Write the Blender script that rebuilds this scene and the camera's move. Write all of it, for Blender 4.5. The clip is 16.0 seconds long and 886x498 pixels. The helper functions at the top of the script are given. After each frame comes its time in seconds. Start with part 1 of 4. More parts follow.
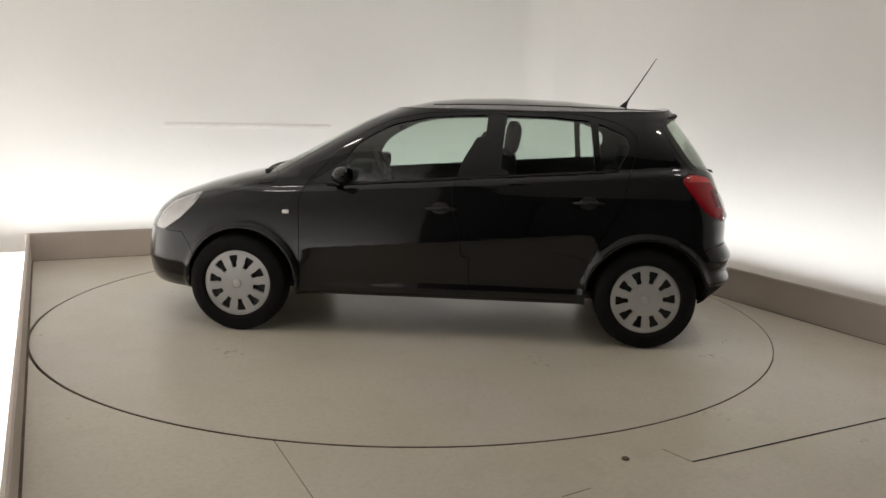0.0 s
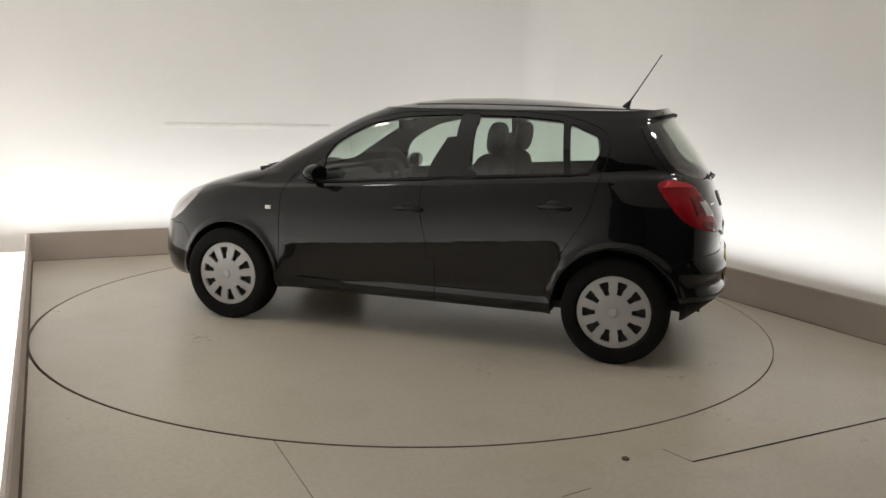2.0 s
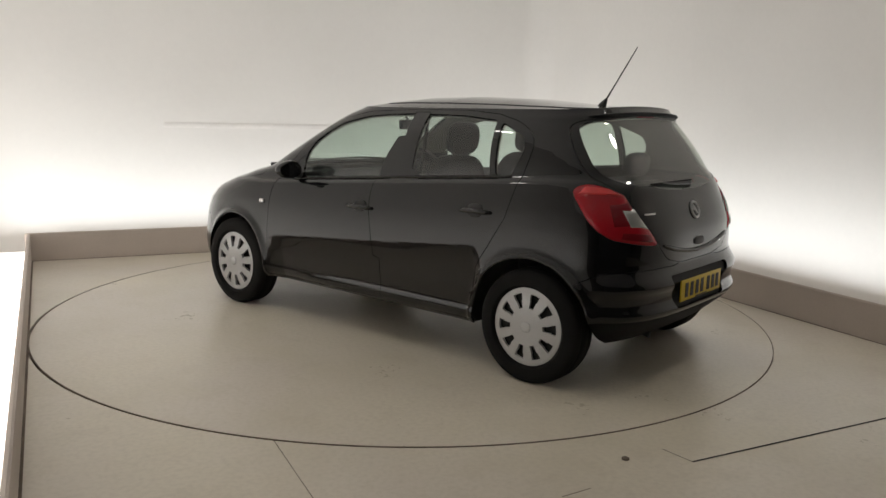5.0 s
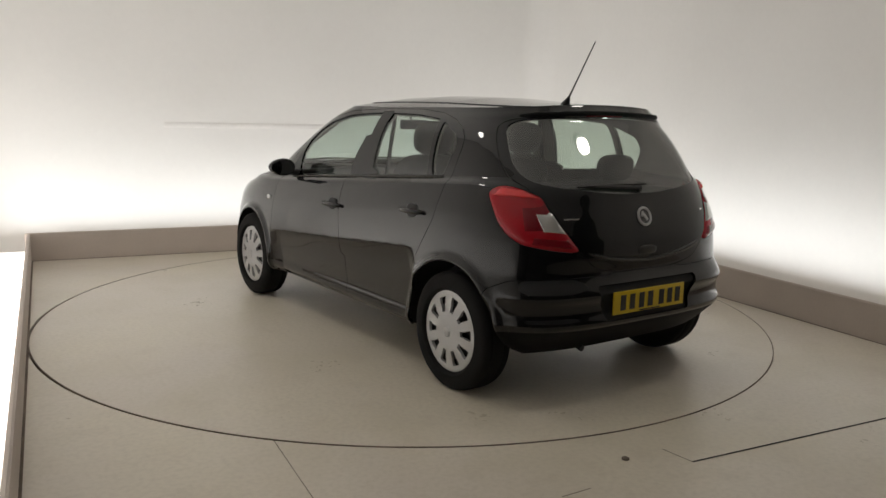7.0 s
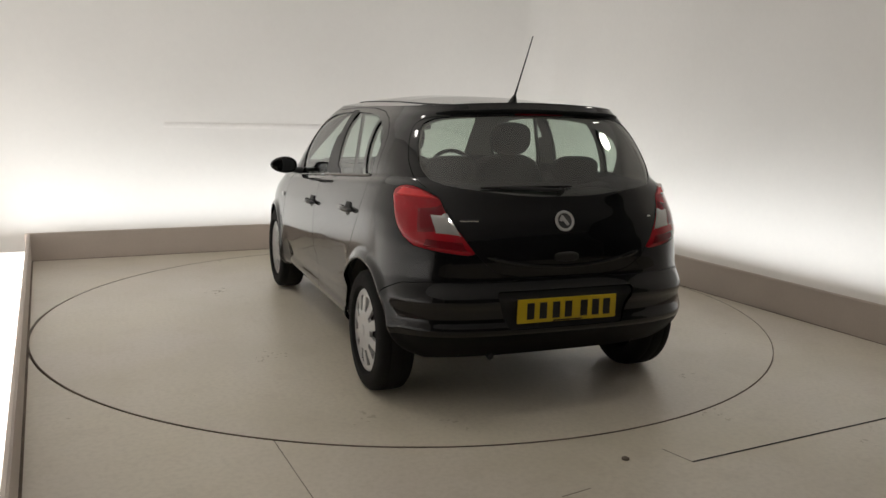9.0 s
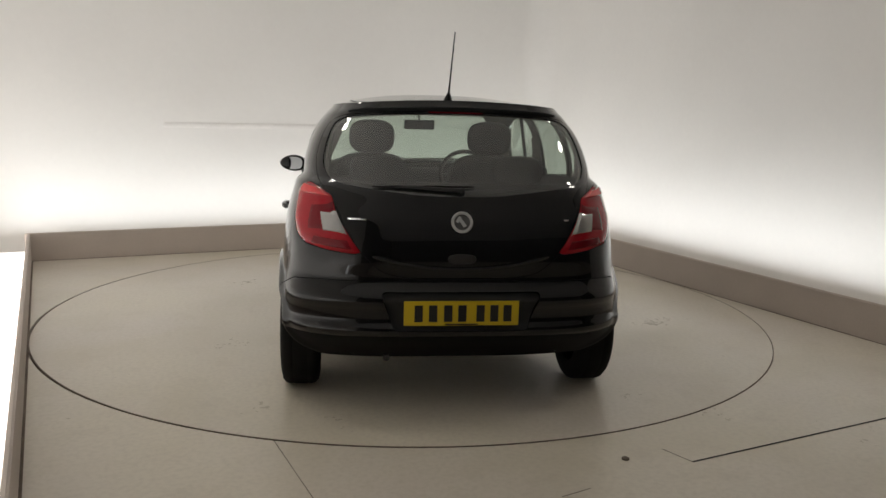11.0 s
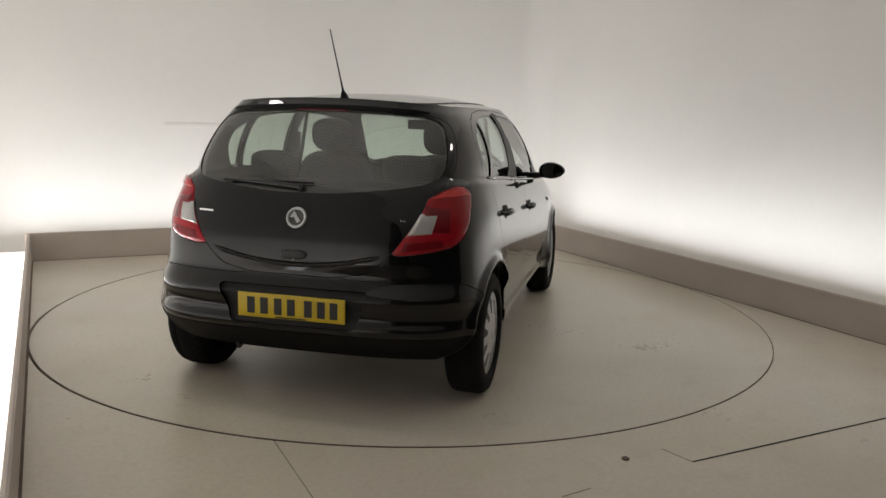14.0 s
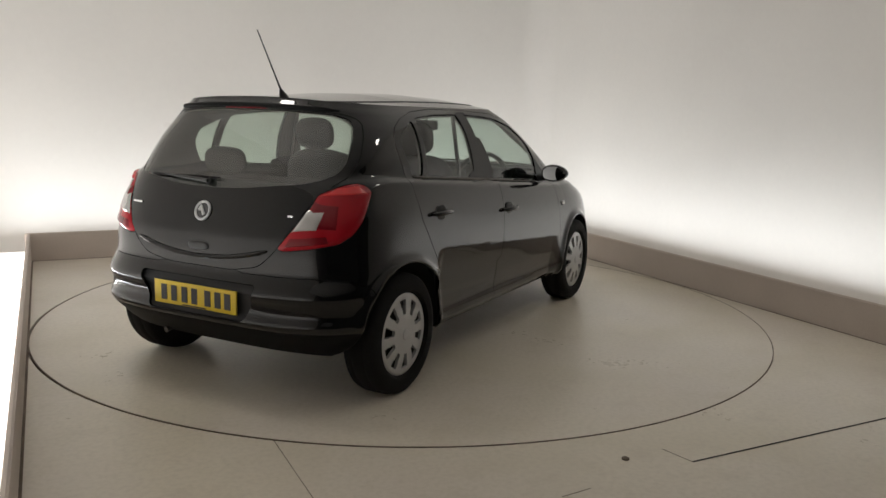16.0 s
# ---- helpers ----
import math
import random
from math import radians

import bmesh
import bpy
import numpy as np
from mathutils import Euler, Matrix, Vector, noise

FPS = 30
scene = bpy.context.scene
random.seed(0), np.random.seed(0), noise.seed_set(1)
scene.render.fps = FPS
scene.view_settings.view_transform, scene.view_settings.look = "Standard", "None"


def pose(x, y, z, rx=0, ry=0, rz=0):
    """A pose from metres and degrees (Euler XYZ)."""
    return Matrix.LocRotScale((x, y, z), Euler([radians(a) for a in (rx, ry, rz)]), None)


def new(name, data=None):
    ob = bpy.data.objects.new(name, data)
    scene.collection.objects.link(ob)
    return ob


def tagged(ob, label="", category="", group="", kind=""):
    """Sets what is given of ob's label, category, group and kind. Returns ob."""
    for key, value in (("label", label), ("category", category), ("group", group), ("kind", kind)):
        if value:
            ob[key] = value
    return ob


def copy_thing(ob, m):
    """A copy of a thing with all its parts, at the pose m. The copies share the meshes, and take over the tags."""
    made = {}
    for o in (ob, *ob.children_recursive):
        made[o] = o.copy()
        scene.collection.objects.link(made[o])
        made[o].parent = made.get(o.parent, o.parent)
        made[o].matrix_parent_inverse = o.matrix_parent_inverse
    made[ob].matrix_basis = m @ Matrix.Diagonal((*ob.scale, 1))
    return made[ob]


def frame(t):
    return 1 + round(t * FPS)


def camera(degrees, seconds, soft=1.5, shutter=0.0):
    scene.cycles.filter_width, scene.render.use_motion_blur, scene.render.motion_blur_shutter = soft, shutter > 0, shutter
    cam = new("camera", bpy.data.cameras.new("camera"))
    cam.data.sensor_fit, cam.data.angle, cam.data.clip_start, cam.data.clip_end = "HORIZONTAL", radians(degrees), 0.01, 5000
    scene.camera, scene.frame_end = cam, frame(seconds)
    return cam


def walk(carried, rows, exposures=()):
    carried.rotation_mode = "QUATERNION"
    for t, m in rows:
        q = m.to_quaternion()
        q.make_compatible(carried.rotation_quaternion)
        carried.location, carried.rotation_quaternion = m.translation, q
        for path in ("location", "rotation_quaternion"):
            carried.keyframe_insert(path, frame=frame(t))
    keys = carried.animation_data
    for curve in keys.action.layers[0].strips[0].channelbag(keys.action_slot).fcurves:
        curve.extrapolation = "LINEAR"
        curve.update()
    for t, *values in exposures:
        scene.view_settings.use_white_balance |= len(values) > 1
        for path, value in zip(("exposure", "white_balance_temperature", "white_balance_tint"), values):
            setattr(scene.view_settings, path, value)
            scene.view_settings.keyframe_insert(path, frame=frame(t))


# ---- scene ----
import collections

cam = camera(57.17, 16.0, soft=1.5)
EYE = Matrix.Translation((0, -5.619, 1.397)) @ pose(0, 0, 0, 0, 0, -2.38) @ pose(0, 0, 0, 90 - 9.777, 0, 0) @ pose(0, 0, 0, 0, 0, 1.448)
walk(cam, [(0, EYE), (16, EYE)], exposures=[(0, 0.28, 6500, 10), (7, 0.20, 6500, 10), (12, 0.10, 6500, 10), (16, 0.09, 6500, 10)])

# turntable turn, degrees at 0 s and per second; the car stands off the centre
TURN0, RATE = 173.29, -7.1165
CAR_X, CAR_Y = -0.264, -0.057

# ---- world and lamps ----
world = bpy.data.worlds.new("world")
world.use_nodes = True
world.node_tree.nodes["Background"].inputs[0].default_value = (0.9, 0.95, 1.0, 1)
world.node_tree.nodes["Background"].inputs[1].default_value = 0.02
scene.world = world

# the studio's own axes: u across, v towards the camera
RM = pose(0, 0, 0, 0, 0, 23.8)
def uv(u, v, z=0.0):
    return RM @ Vector((u, -v, z))

SIDE, BACK, FRONT = 2.435, 2.67, 7.2     # kerb lines
WHITE_TO = 4.8                           # the white walls end here
TROUGH = 0.815                           # from kerb to wall
KERB_H, KERB_T, WALL_H = 0.245, 0.025, 3.6
COVE_POWER, CEIL_POWER = 6.7, 8.0

def cove_lamp(name, u, v, length, along_u, power):
    d = bpy.data.lights.new(name, "AREA")
    d.shape, d.size, d.size_y, d.energy, d.color = "RECTANGLE", length, 0.10, power, (0.945, 0.985, 1.0)
    ob = new(name, d)
    ob.matrix_world = Matrix.Translation(uv(u, v, 0.10)) @ RM @ pose(0, 0, 0, 180, 0, 0 if along_u else 90)
    return ob

# a soft row near the kerb washes the walls, a row close to the wall makes the bright band at its foot
for off, share in ((0.34, 0.82), (0.64, 0.11)):
    cove_lamp("cove_lamp", 0, -BACK - off, 2 * SIDE + 0.5, True, COVE_POWER * 5.4 * share)
    cove_lamp("cove_lamp", SIDE + off, -0.3, 4.8, False, COVE_POWER * 4.9 * share)
    cove_lamp("cove_lamp", -SIDE - off, 0.75, 6.9, False, COVE_POWER * 7.2 * share)

CEILING_LAMPS = [(-2.2, 0.3), (2.3, 2.3)]
for cu, cv in CEILING_LAMPS:
    d = bpy.data.lights.new("ceiling_glow", "AREA")
    d.shape, d.size, d.energy, d.color = "DISK", 0.38, CEIL_POWER, (1.0, 0.95, 0.87)
    new("ceiling_glow", d).matrix_world = Matrix.Translation(uv(cu, cv, WALL_H - 0.13))

# ---- materials ----
def material(name, rgb, rough=0.5, metal=0.0, vary=0.0, scale=8.0, bump=0.0, coat=0.0, spec=0.5, fine=0.0, rvary=0.0):
    m = bpy.data.materials.new(name)
    m.use_nodes = True
    nt = m.node_tree
    b = nt.nodes["Principled BSDF"]
    b.inputs["Base Color"].default_value = (*rgb, 1)
    b.inputs["Roughness"].default_value = rough
    b.inputs["Metallic"].default_value = metal
    b.inputs["Coat Weight"].default_value = coat
    b.inputs["Coat Roughness"].default_value = 0.03
    b.inputs["Specular IOR Level"].default_value = spec
    if vary or bump or rvary:
        tc = nt.nodes.new("ShaderNodeTexCoord")
        big = nt.nodes.new("ShaderNodeTexNoise")
        big.inputs["Scale"].default_value, big.inputs["Detail"].default_value = scale, 5
        sml = nt.nodes.new("ShaderNodeTexNoise")
        sml.inputs["Scale"].default_value, sml.inputs["Detail"].default_value = scale * 22, 3
        nt.links.new(tc.outputs["Object"], big.inputs["Vector"])
        nt.links.new(tc.outputs["Object"], sml.inputs["Vector"])
        mix = nt.nodes.new("ShaderNodeMath")
        mix.operation = "MULTIPLY_ADD"
        mix.inputs[1].default_value = 0.35
        nt.links.new(sml.outputs["Fac"], mix.inputs[0])
        nt.links.new(big.outputs["Fac"], mix.inputs[2])
        if vary:
            ramp = nt.nodes.new("ShaderNodeMapRange")
            ramp.inputs[1].default_value, ramp.inputs[2].default_value = 0.35, 1.0
            ramp.inputs[3].default_value, ramp.inputs[4].default_value = 1 - vary, 1 + vary
            nt.links.new(mix.outputs[0], ramp.inputs[0])
            vm = nt.nodes.new("ShaderNodeVectorMath")
            vm.operation = "SCALE"
            vm.inputs[0].default_value = rgb
            nt.links.new(ramp.outputs[0], vm.inputs["Scale"])
            nt.links.new(vm.outputs[0], b.inputs["Base Color"])
        if rvary:
            rr = nt.nodes.new("ShaderNodeMapRange")
            rr.inputs[1].default_value, rr.inputs[2].default_value = 0.4, 0.95
            rr.inputs[3].default_value, rr.inputs[4].default_value = max(0, rough - rvary), rough + rvary
            nt.links.new(mix.outputs[0], rr.inputs[0])
            nt.links.new(rr.outputs[0], b.inputs["Roughness"])
        if bump:
            bp = nt.nodes.new("ShaderNodeBump")
            bp.inputs["Strength"].default_value, bp.inputs["Distance"].default_value = bump, 0.004
            nt.links.new(sml.outputs["Fac"], bp.inputs["Height"])
            nt.links.new(bp.outputs[0], b.inputs["Normal"])
    return m

def glass_material(name, tint, gloss_tint=(1, 1, 1), face=0.07):
    m = bpy.data.materials.new(name)
    m.use_nodes = True
    nt = m.node_tree
    nt.nodes.remove(nt.nodes["Principled BSDF"])
    tr, gl = nt.nodes.new("ShaderNodeBsdfTransparent"), nt.nodes.new("ShaderNodeBsdfGlossy")
    tr.inputs[0].default_value, gl.inputs[0].default_value = (*tint, 1), (*gloss_tint, 1)
    gl.inputs["Roughness"].default_value = 0.02
    fr, mx = nt.nodes.new("ShaderNodeLayerWeight"), nt.nodes.new("ShaderNodeMixShader")
    fr.inputs[0].default_value = 0.5
    pw, ad = nt.nodes.new("ShaderNodeMath"), nt.nodes.new("ShaderNodeMath")
    pw.operation, pw.inputs[1].default_value = "POWER", 5.0
    ad.operation, ad.inputs[1].default_value, ad.inputs[2].default_value = "MULTIPLY_ADD", 0.85, face
    nt.links.new(fr.outputs["Facing"], pw.inputs[0])
    nt.links.new(pw.outputs[0], ad.inputs[0])
    nt.links.new(ad.outputs[0], mx.inputs[0])
    nt.links.new(tr.outputs[0], mx.inputs[1])
    nt.links.new(gl.outputs[0], mx.inputs[2])
    nt.links.new(mx.outputs[0], nt.nodes["Material Output"].inputs[0])
    return m

def glow_material(name, rgb, strength):
    m = material(name, rgb)
    b = m.node_tree.nodes["Principled BSDF"]
    b.inputs["Emission Color"].default_value = (*rgb, 1)
    b.inputs["Emission Strength"].default_value = strength
    return m

PAINT = material("black car paint", (0.003, 0.003, 0.0034), 0.35, 0.0, coat=1.0, spec=0.05)
PAINT.node_tree.nodes["Principled BSDF"].inputs["Coat IOR"].default_value = 1.48
TRIM = material("black plastic trim", (0.012, 0.012, 0.012), 0.45, vary=0.2, scale=20, bump=0.1)
# shade put into the colour: for the lower rear bumper and the spoiler lip
SHADE_BLACK = material("matt black standing in for shade", (0.006, 0.006, 0.006), 0.6, vary=0.2, scale=20, spec=0.12)
RUBBER = material("tyre rubber", (0.009, 0.0085, 0.008), 0.85, vary=0.25, scale=12, bump=0.3, spec=0.2)
CABIN = material("dark cabin plastic", (0.02, 0.02, 0.021), 0.7, vary=0.2, scale=9, bump=0.06)
CLOTH = material("charcoal seat cloth", (0.022, 0.022, 0.024), 0.9, vary=0.12, scale=6, bump=0.0)
HEADCLOTH = material("pale headlining cloth", (0.30, 0.28, 0.25), 0.95, vary=0.1, scale=12, bump=0.2)
PILLAR_TRIM = material("grey pillar trim", (0.13, 0.12, 0.105), 0.8, vary=0.1, scale=12)
SILVER = material("silver wheel cover paint", (0.47, 0.47, 0.47), 0.36, 0.2, vary=0.08, scale=10, coat=0.3)
CHROME = material("chrome", (0.8, 0.8, 0.8), 0.12, 1.0)
STEEL = material("dark steel", (0.10, 0.10, 0.10), 0.5, 0.8, vary=0.3, scale=15)
MIRROR = material("door mirror glass", (0.30, 0.31, 0.32), 0.03, 1.0)
GLASS = glass_material("green tinted window glass", (0.70, 0.78, 0.73))
DARK_GLASS = glass_material("rear window glass", (0.60, 0.66, 0.60), face=0.12)
RED_LENS = material("red lamp lens", (0.34, 0.006, 0.014), 0.15, coat=0.35, spec=0.25)
# brighter red that paints the reflected light along the lamp's top
HIGHLIGHT_RED = material("lamp red with the highlight painted in", (0.70, 0.04, 0.045), 0.16, coat=0.6, vary=0.1, scale=30)
DARK_RED = material("deep red lamp lens", (0.17, 0.004, 0.010), 0.15, coat=0.35, spec=0.25)
CLEAR_LENS = material("clear ribbed lamp lens", (0.50, 0.48, 0.47), 0.12, 0.5, coat=1.0, vary=0.12, scale=14)
YELLOW = material("yellow reflective plate", (0.62, 0.44, 0.012), 0.4, vary=0.06, scale=12)
BLACK_PRINT = material("black print", (0.012, 0.011, 0.01), 0.5)
def floor_material(name, seed):
    """Painted floor: beige with olive and pinkish worn patches, scuffs and fine grit."""
    m = material(name, (0.42, 0.385, 0.33), 0.33, bump=0.04, scale=1.3, spec=0.35, rvary=0.08)
    nt = m.node_tree
    tc = nt.nodes.new("ShaderNodeTexCoord")
    mp = nt.nodes.new("ShaderNodeMapping")
    mp.inputs["Location"].default_value = (seed, seed * 2, 0)
    nt.links.new(tc.outputs["Object"], mp.inputs["Vector"])
    def noise_node(scale, detail, lo, hi):
        n = nt.nodes.new("ShaderNodeTexNoise")
        n.inputs["Scale"].default_value, n.inputs["Detail"].default_value = scale, detail
        nt.links.new(mp.outputs[0], n.inputs["Vector"])
        r = nt.nodes.new("ShaderNodeMapRange")
        r.inputs[1].default_value, r.inputs[2].default_value = lo, hi
        nt.links.new(n.outputs["Fac"], r.inputs[0])
        return r.outputs[0]
    def mix(fac, a, b):
        x = nt.nodes.new("ShaderNodeMix")
        x.data_type = "RGBA"
        nt.links.new(fac, x.inputs[0])
        for i, c in ((6, a), (7, b)):
            if isinstance(c, tuple):
                x.inputs[i].default_value = (*c, 1)
            else:
                nt.links.new(c, x.inputs[i])
        return x.outputs[2]
    c = mix(noise_node(0.7, 3, 0.35, 0.65), (0.66, 0.60, 0.485), (0.63, 0.57, 0.495))
    c = mix(noise_node(1.6, 5, 0.48, 0.85), c, (0.58, 0.525, 0.41))
    c = mix(noise_node(5.0, 6, 0.55, 0.95), c, (0.55, 0.485, 0.39))
    c = mix(noise_node(40.0, 3, 0.40, 1.0), c, (0.54, 0.485, 0.40))
    nt.links.new(c, nt.nodes["Principled BSDF"].inputs["Base Color"])
    return m

FLOOR_MAT = floor_material("worn beige floor paint", 3.0)
DISC_MAT = floor_material("worn turntable floor paint", 8.0)
KERB_MAT = material("beige painted kerb board", (0.56, 0.485, 0.43), 0.6, vary=0.08, scale=2.5, bump=0.1)
WALL_MAT = material("matt white wall paint", (0.80, 0.77, 0.735), 0.85, vary=0.035, scale=0.9, bump=0.05)
CEIL_MAT = material("white ceiling paint", (0.80, 0.77, 0.735), 0.9, vary=0.05, scale=1.0)
DARK_WALL = material("dark grey of the unseen wall", (0.13, 0.128, 0.125), 0.9, vary=0.1, scale=1.0)
BATTEN = material("faded wall batten", (0.765, 0.73, 0.695), 0.85, vary=0.1, scale=3.0)
DIRT = material("brown dirt at the kerb foot", (0.16, 0.125, 0.095), 0.9, vary=0.5, scale=6.0)
FAINT = material("filled floor joint", (0.27, 0.235, 0.19), 0.8, vary=0.4, scale=5.0)
GROOVE = material("dirty floor joint", (0.02, 0.018, 0.015), 0.9)
LAMP_GLOW = glow_material("lamp diffuser and added trough glow", (1.0, 0.96, 0.92), 1.6)

# ---- mesh helpers ----
def mesh_of(name, verts, faces, mat, smooth=True):
    me = bpy.data.meshes.new(name)
    me.from_pydata([tuple(map(float, p)) for p in verts], [], faces)
    me.materials.append(mat)
    if smooth:
        me.polygons.foreach_set("use_smooth", [True] * len(me.polygons))
    me.update()
    return me

def part(name, bm, mat, parent=None, label="", smooth=True):
    if isinstance(bm, bmesh.types.BMesh):
        bmesh.ops.recalc_face_normals(bm, faces=bm.faces[:])
        me = bpy.data.meshes.new(name)
        bm.to_mesh(me)
        bm.free()
        me.materials.append(mat)
        if smooth:
            me.polygons.foreach_set("use_smooth", [True] * len(me.polygons))
            me.set_sharp_from_angle(angle=radians(38))
    else:
        me = bm
    ob = new(name, me)
    if parent is not None:
        ob.parent = parent
    return tagged(ob, label)

def box(size, at=(0, 0, 0), bevel=0.0, m=None, bm=None, segments=2):
    bm = bm or bmesh.new()
    g = bmesh.ops.create_cube(bm, size=1.0)
    vs = g["verts"]
    bmesh.ops.scale(bm, vec=size, verts=vs)
    if bevel:
        es = list({e for v in vs for e in v.link_edges})
        r = bmesh.ops.bevel(bm, geom=es, offset=bevel, segments=segments, profile=0.6, affect="EDGES")
        vs = list({v for f in r["faces"] for v in f.verts} | {v for v in vs if v.is_valid})
    M = Matrix.Translation(at) @ (m or Matrix())
    bmesh.ops.transform(bm, matrix=M, verts=vs)
    return bm

def tube(points, radii, seg=10, bm=None):
    """A round bar through the points, with a radius at each."""
    bm = bm or bmesh.new()
    rings = []
    pts = [Vector(p) for p in points]
    for i, p in enumerate(pts):
        d = (pts[min(i + 1, len(pts) - 1)] - pts[max(i - 1, 0)]).normalized()
        a = d.orthogonal().normalized() if i == 0 else (a - d * a.dot(d)).normalized()
        b = d.cross(a)
        r = radii[i] if hasattr(radii, "__len__") else radii
        rings.append([bm.verts.new(p + (a * math.cos(k * 2 * math.pi / seg) + b * math.sin(k * 2 * math.pi / seg)) * r) for k in range(seg)])
    for r0, r1 in zip(rings, rings[1:]):
        for k in range(seg):
            bm.faces.new((r0[k], r0[(k + 1) % seg], r1[(k + 1) % seg], r1[k]))
    bm.faces.new(rings[0][::-1])
    bm.faces.new(rings[-1])
    return bm

def lathe(profile, seg=64, bm=None):
    """Turns (radius, y) pairs about the y axis."""
    bm = bm or bmesh.new()
    rings = [[bm.verts.new((r * math.cos(k * 2 * math.pi / seg), y, r * math.sin(k * 2 * math.pi / seg))) for k in range(seg)] for r, y in profile]
    for a, b in zip(rings, rings[1:]):
        for k in range(seg):
            bm.faces.new((a[k], a[(k + 1) % seg], b[(k + 1) % seg], b[k]))
    return bm

def prism(poly, z0, z1, bm=None):
    bm = bm or bmesh.new()
    a = [bm.verts.new((x, y, z0)) for x, y in poly]
    b = [bm.verts.new((x, y, z1)) for x, y in poly]
    bm.faces.new(a[::-1])
    bm.faces.new(b)
    for i in range(len(a)):
        j = (i + 1) % len(a)
        bm.faces.new((a[i], a[j], b[j], b[i]))
    return bm

# ---- the studio ----
R_DISC, GAP = 2.408, 0.006

def floor_with_hole():
    """Fixed floor round the turntable, in studio axes."""
    bm = bmesh.new()
    n = 160
    hw_, back_, front_ = SIDE, BACK, FRONT
    ring, rim, low = [], [], []
    for k in range(n):
        a = 2 * math.pi * k / n
        c, s = math.cos(a), math.sin(a)
        lim = min(hw_ / abs(c) if abs(c) > 1e-6 else 1e9, (back_ if s > 0 else front_) / abs(s) if abs(s) > 1e-6 else 1e9)
        r = R_DISC + GAP
        ox, oy = -0.0059, -0.0014      # the pit is slightly off the disc's centre
        ring.append(bm.verts.new((r * c + ox, r * s + oy, 0)))
        low.append(bm.verts.new((r * c + ox, r * s + oy, -0.06)))
        rim.append(bm.verts.new((lim * c, lim * s, 0)))
    for k in range(n):
        j = (k + 1) % n
        bm.faces.new((ring[k], rim[k], rim[j], ring[j]))
        bm.faces.new((low[k], ring[k], ring[j], low[j]))
    for cx, cy in ((hw_, back_), (-hw_, back_), (-hw_, -front_), (hw_, -front_)):
        ang = math.atan2(cy, cx) % (2 * math.pi)
        k = int(ang / (2 * math.pi) * n) % n
        j = (k + 1) % n
        if (rim[k].co.xy - Vector((cx, cy))).length > 1e-4:
            v = bm.verts.new((cx, cy, 0))
            bm.faces.new((rim[k], v, rim[j]))
    return bm

floor = tagged(part("floor", floor_with_hole(), FLOOR_MAT, smooth=False), "worn beige painted studio floor round a turntable", "floor", kind="structure")
floor.matrix_world = RM
pit = part("pit", prism([(math.cos(a) * 2.5, math.sin(a) * 2.5) for a in np.linspace(0, 2 * math.pi, 80, endpoint=False)], -0.09, -0.062), GROOVE, smooth=False)
tagged(pit, "dark pit under the turntable", "pit", kind="structure")

def joint(a, b, width, name="floor_joint", mat=None):
    """A thin dirty joint strip laid in the floor from a to b, in studio axes."""
    p, q = Vector((*a, 0)), Vector((*b, 0))
    d = (q - p).normalized()
    s = Vector((-d.y, d.x, 0)) * width / 2
    bm = bmesh.new()
    lo = [bm.verts.new(v + Vector((0, 0, 0.0006))) for v in (p - s, q - s, q + s, p + s)]
    hi = [bm.verts.new(v.co + Vector((0, 0, 0.0012))) for v in lo]
    bm.faces.new(hi)
    for i in range(4):
        bm.faces.new((lo[i], lo[(i + 1) % 4], hi[(i + 1) % 4], hi[i]))
    return part(name, bm, mat or GROOVE, floor, smooth=False)

joint((-1.46, -1.93), (-1.46, -3.3), 0.0035, "floor_joint", FAINT)
joint((0.05, -2.79), (SIDE, -2.76), 0.009)
joint((0.05, -2.79), (0.02, -2.64), 0.004, mat=FAINT)
joint((-0.62, -2.835), (-0.48, -2.82), 0.004, mat=FAINT)
joint((SIDE - 0.006, -FRONT), (SIDE - 0.006, BACK), 0.011, "kerb_dirt", DIRT)
joint((-SIDE + 0.026, -FRONT), (-SIDE + 0.026, BACK), 0.012, "kerb_dirt", DIRT)
joint((-SIDE, BACK - 0.006), (SIDE, BACK - 0.006), 0.011, "kerb_dirt", DIRT)

turntable = part("turntable", prism([(math.cos(a) * R_DISC, math.sin(a) * R_DISC) for a in np.linspace(0, 2 * math.pi, 200, endpoint=False)], -0.05, 0.0), DISC_MAT, smooth=False)
rim_bm = bmesh.new()
lines = [[rim_bm.verts.new((r * math.cos(a), r * math.sin(a), z)) for a in np.linspace(0, 2 * math.pi, 200, endpoint=False)] for r, z in ((R_DISC - 0.004, -0.02), (R_DISC - 0.004, 0.0012), (R_DISC + 0.001, 0.0012), (R_DISC + 0.001, -0.02))]
for la, lb in zip(lines, lines[1:]):
    for k in range(200):
        rim_bm.faces.new((la[k], la[(k + 1) % 200], lb[(k + 1) % 200], lb[k]))
part("edge_ring", rim_bm, DIRT, turntable, "dark worn edge of the disc", smooth=False)
tagged(turntable, "round beige turntable flush with the studio floor", "turntable")

bolt = part("floor_bolt", tube([(0, 0, 0), (0, 0, 0.006), (0, 0, 0.009)], [0.016, 0.016, 0.010], 12), DIRT)
tagged(bolt, "small rusty bolt head in the floor", "bolt")
bolt.matrix_world = Matrix.Translation(uv(-0.19, 2.66))

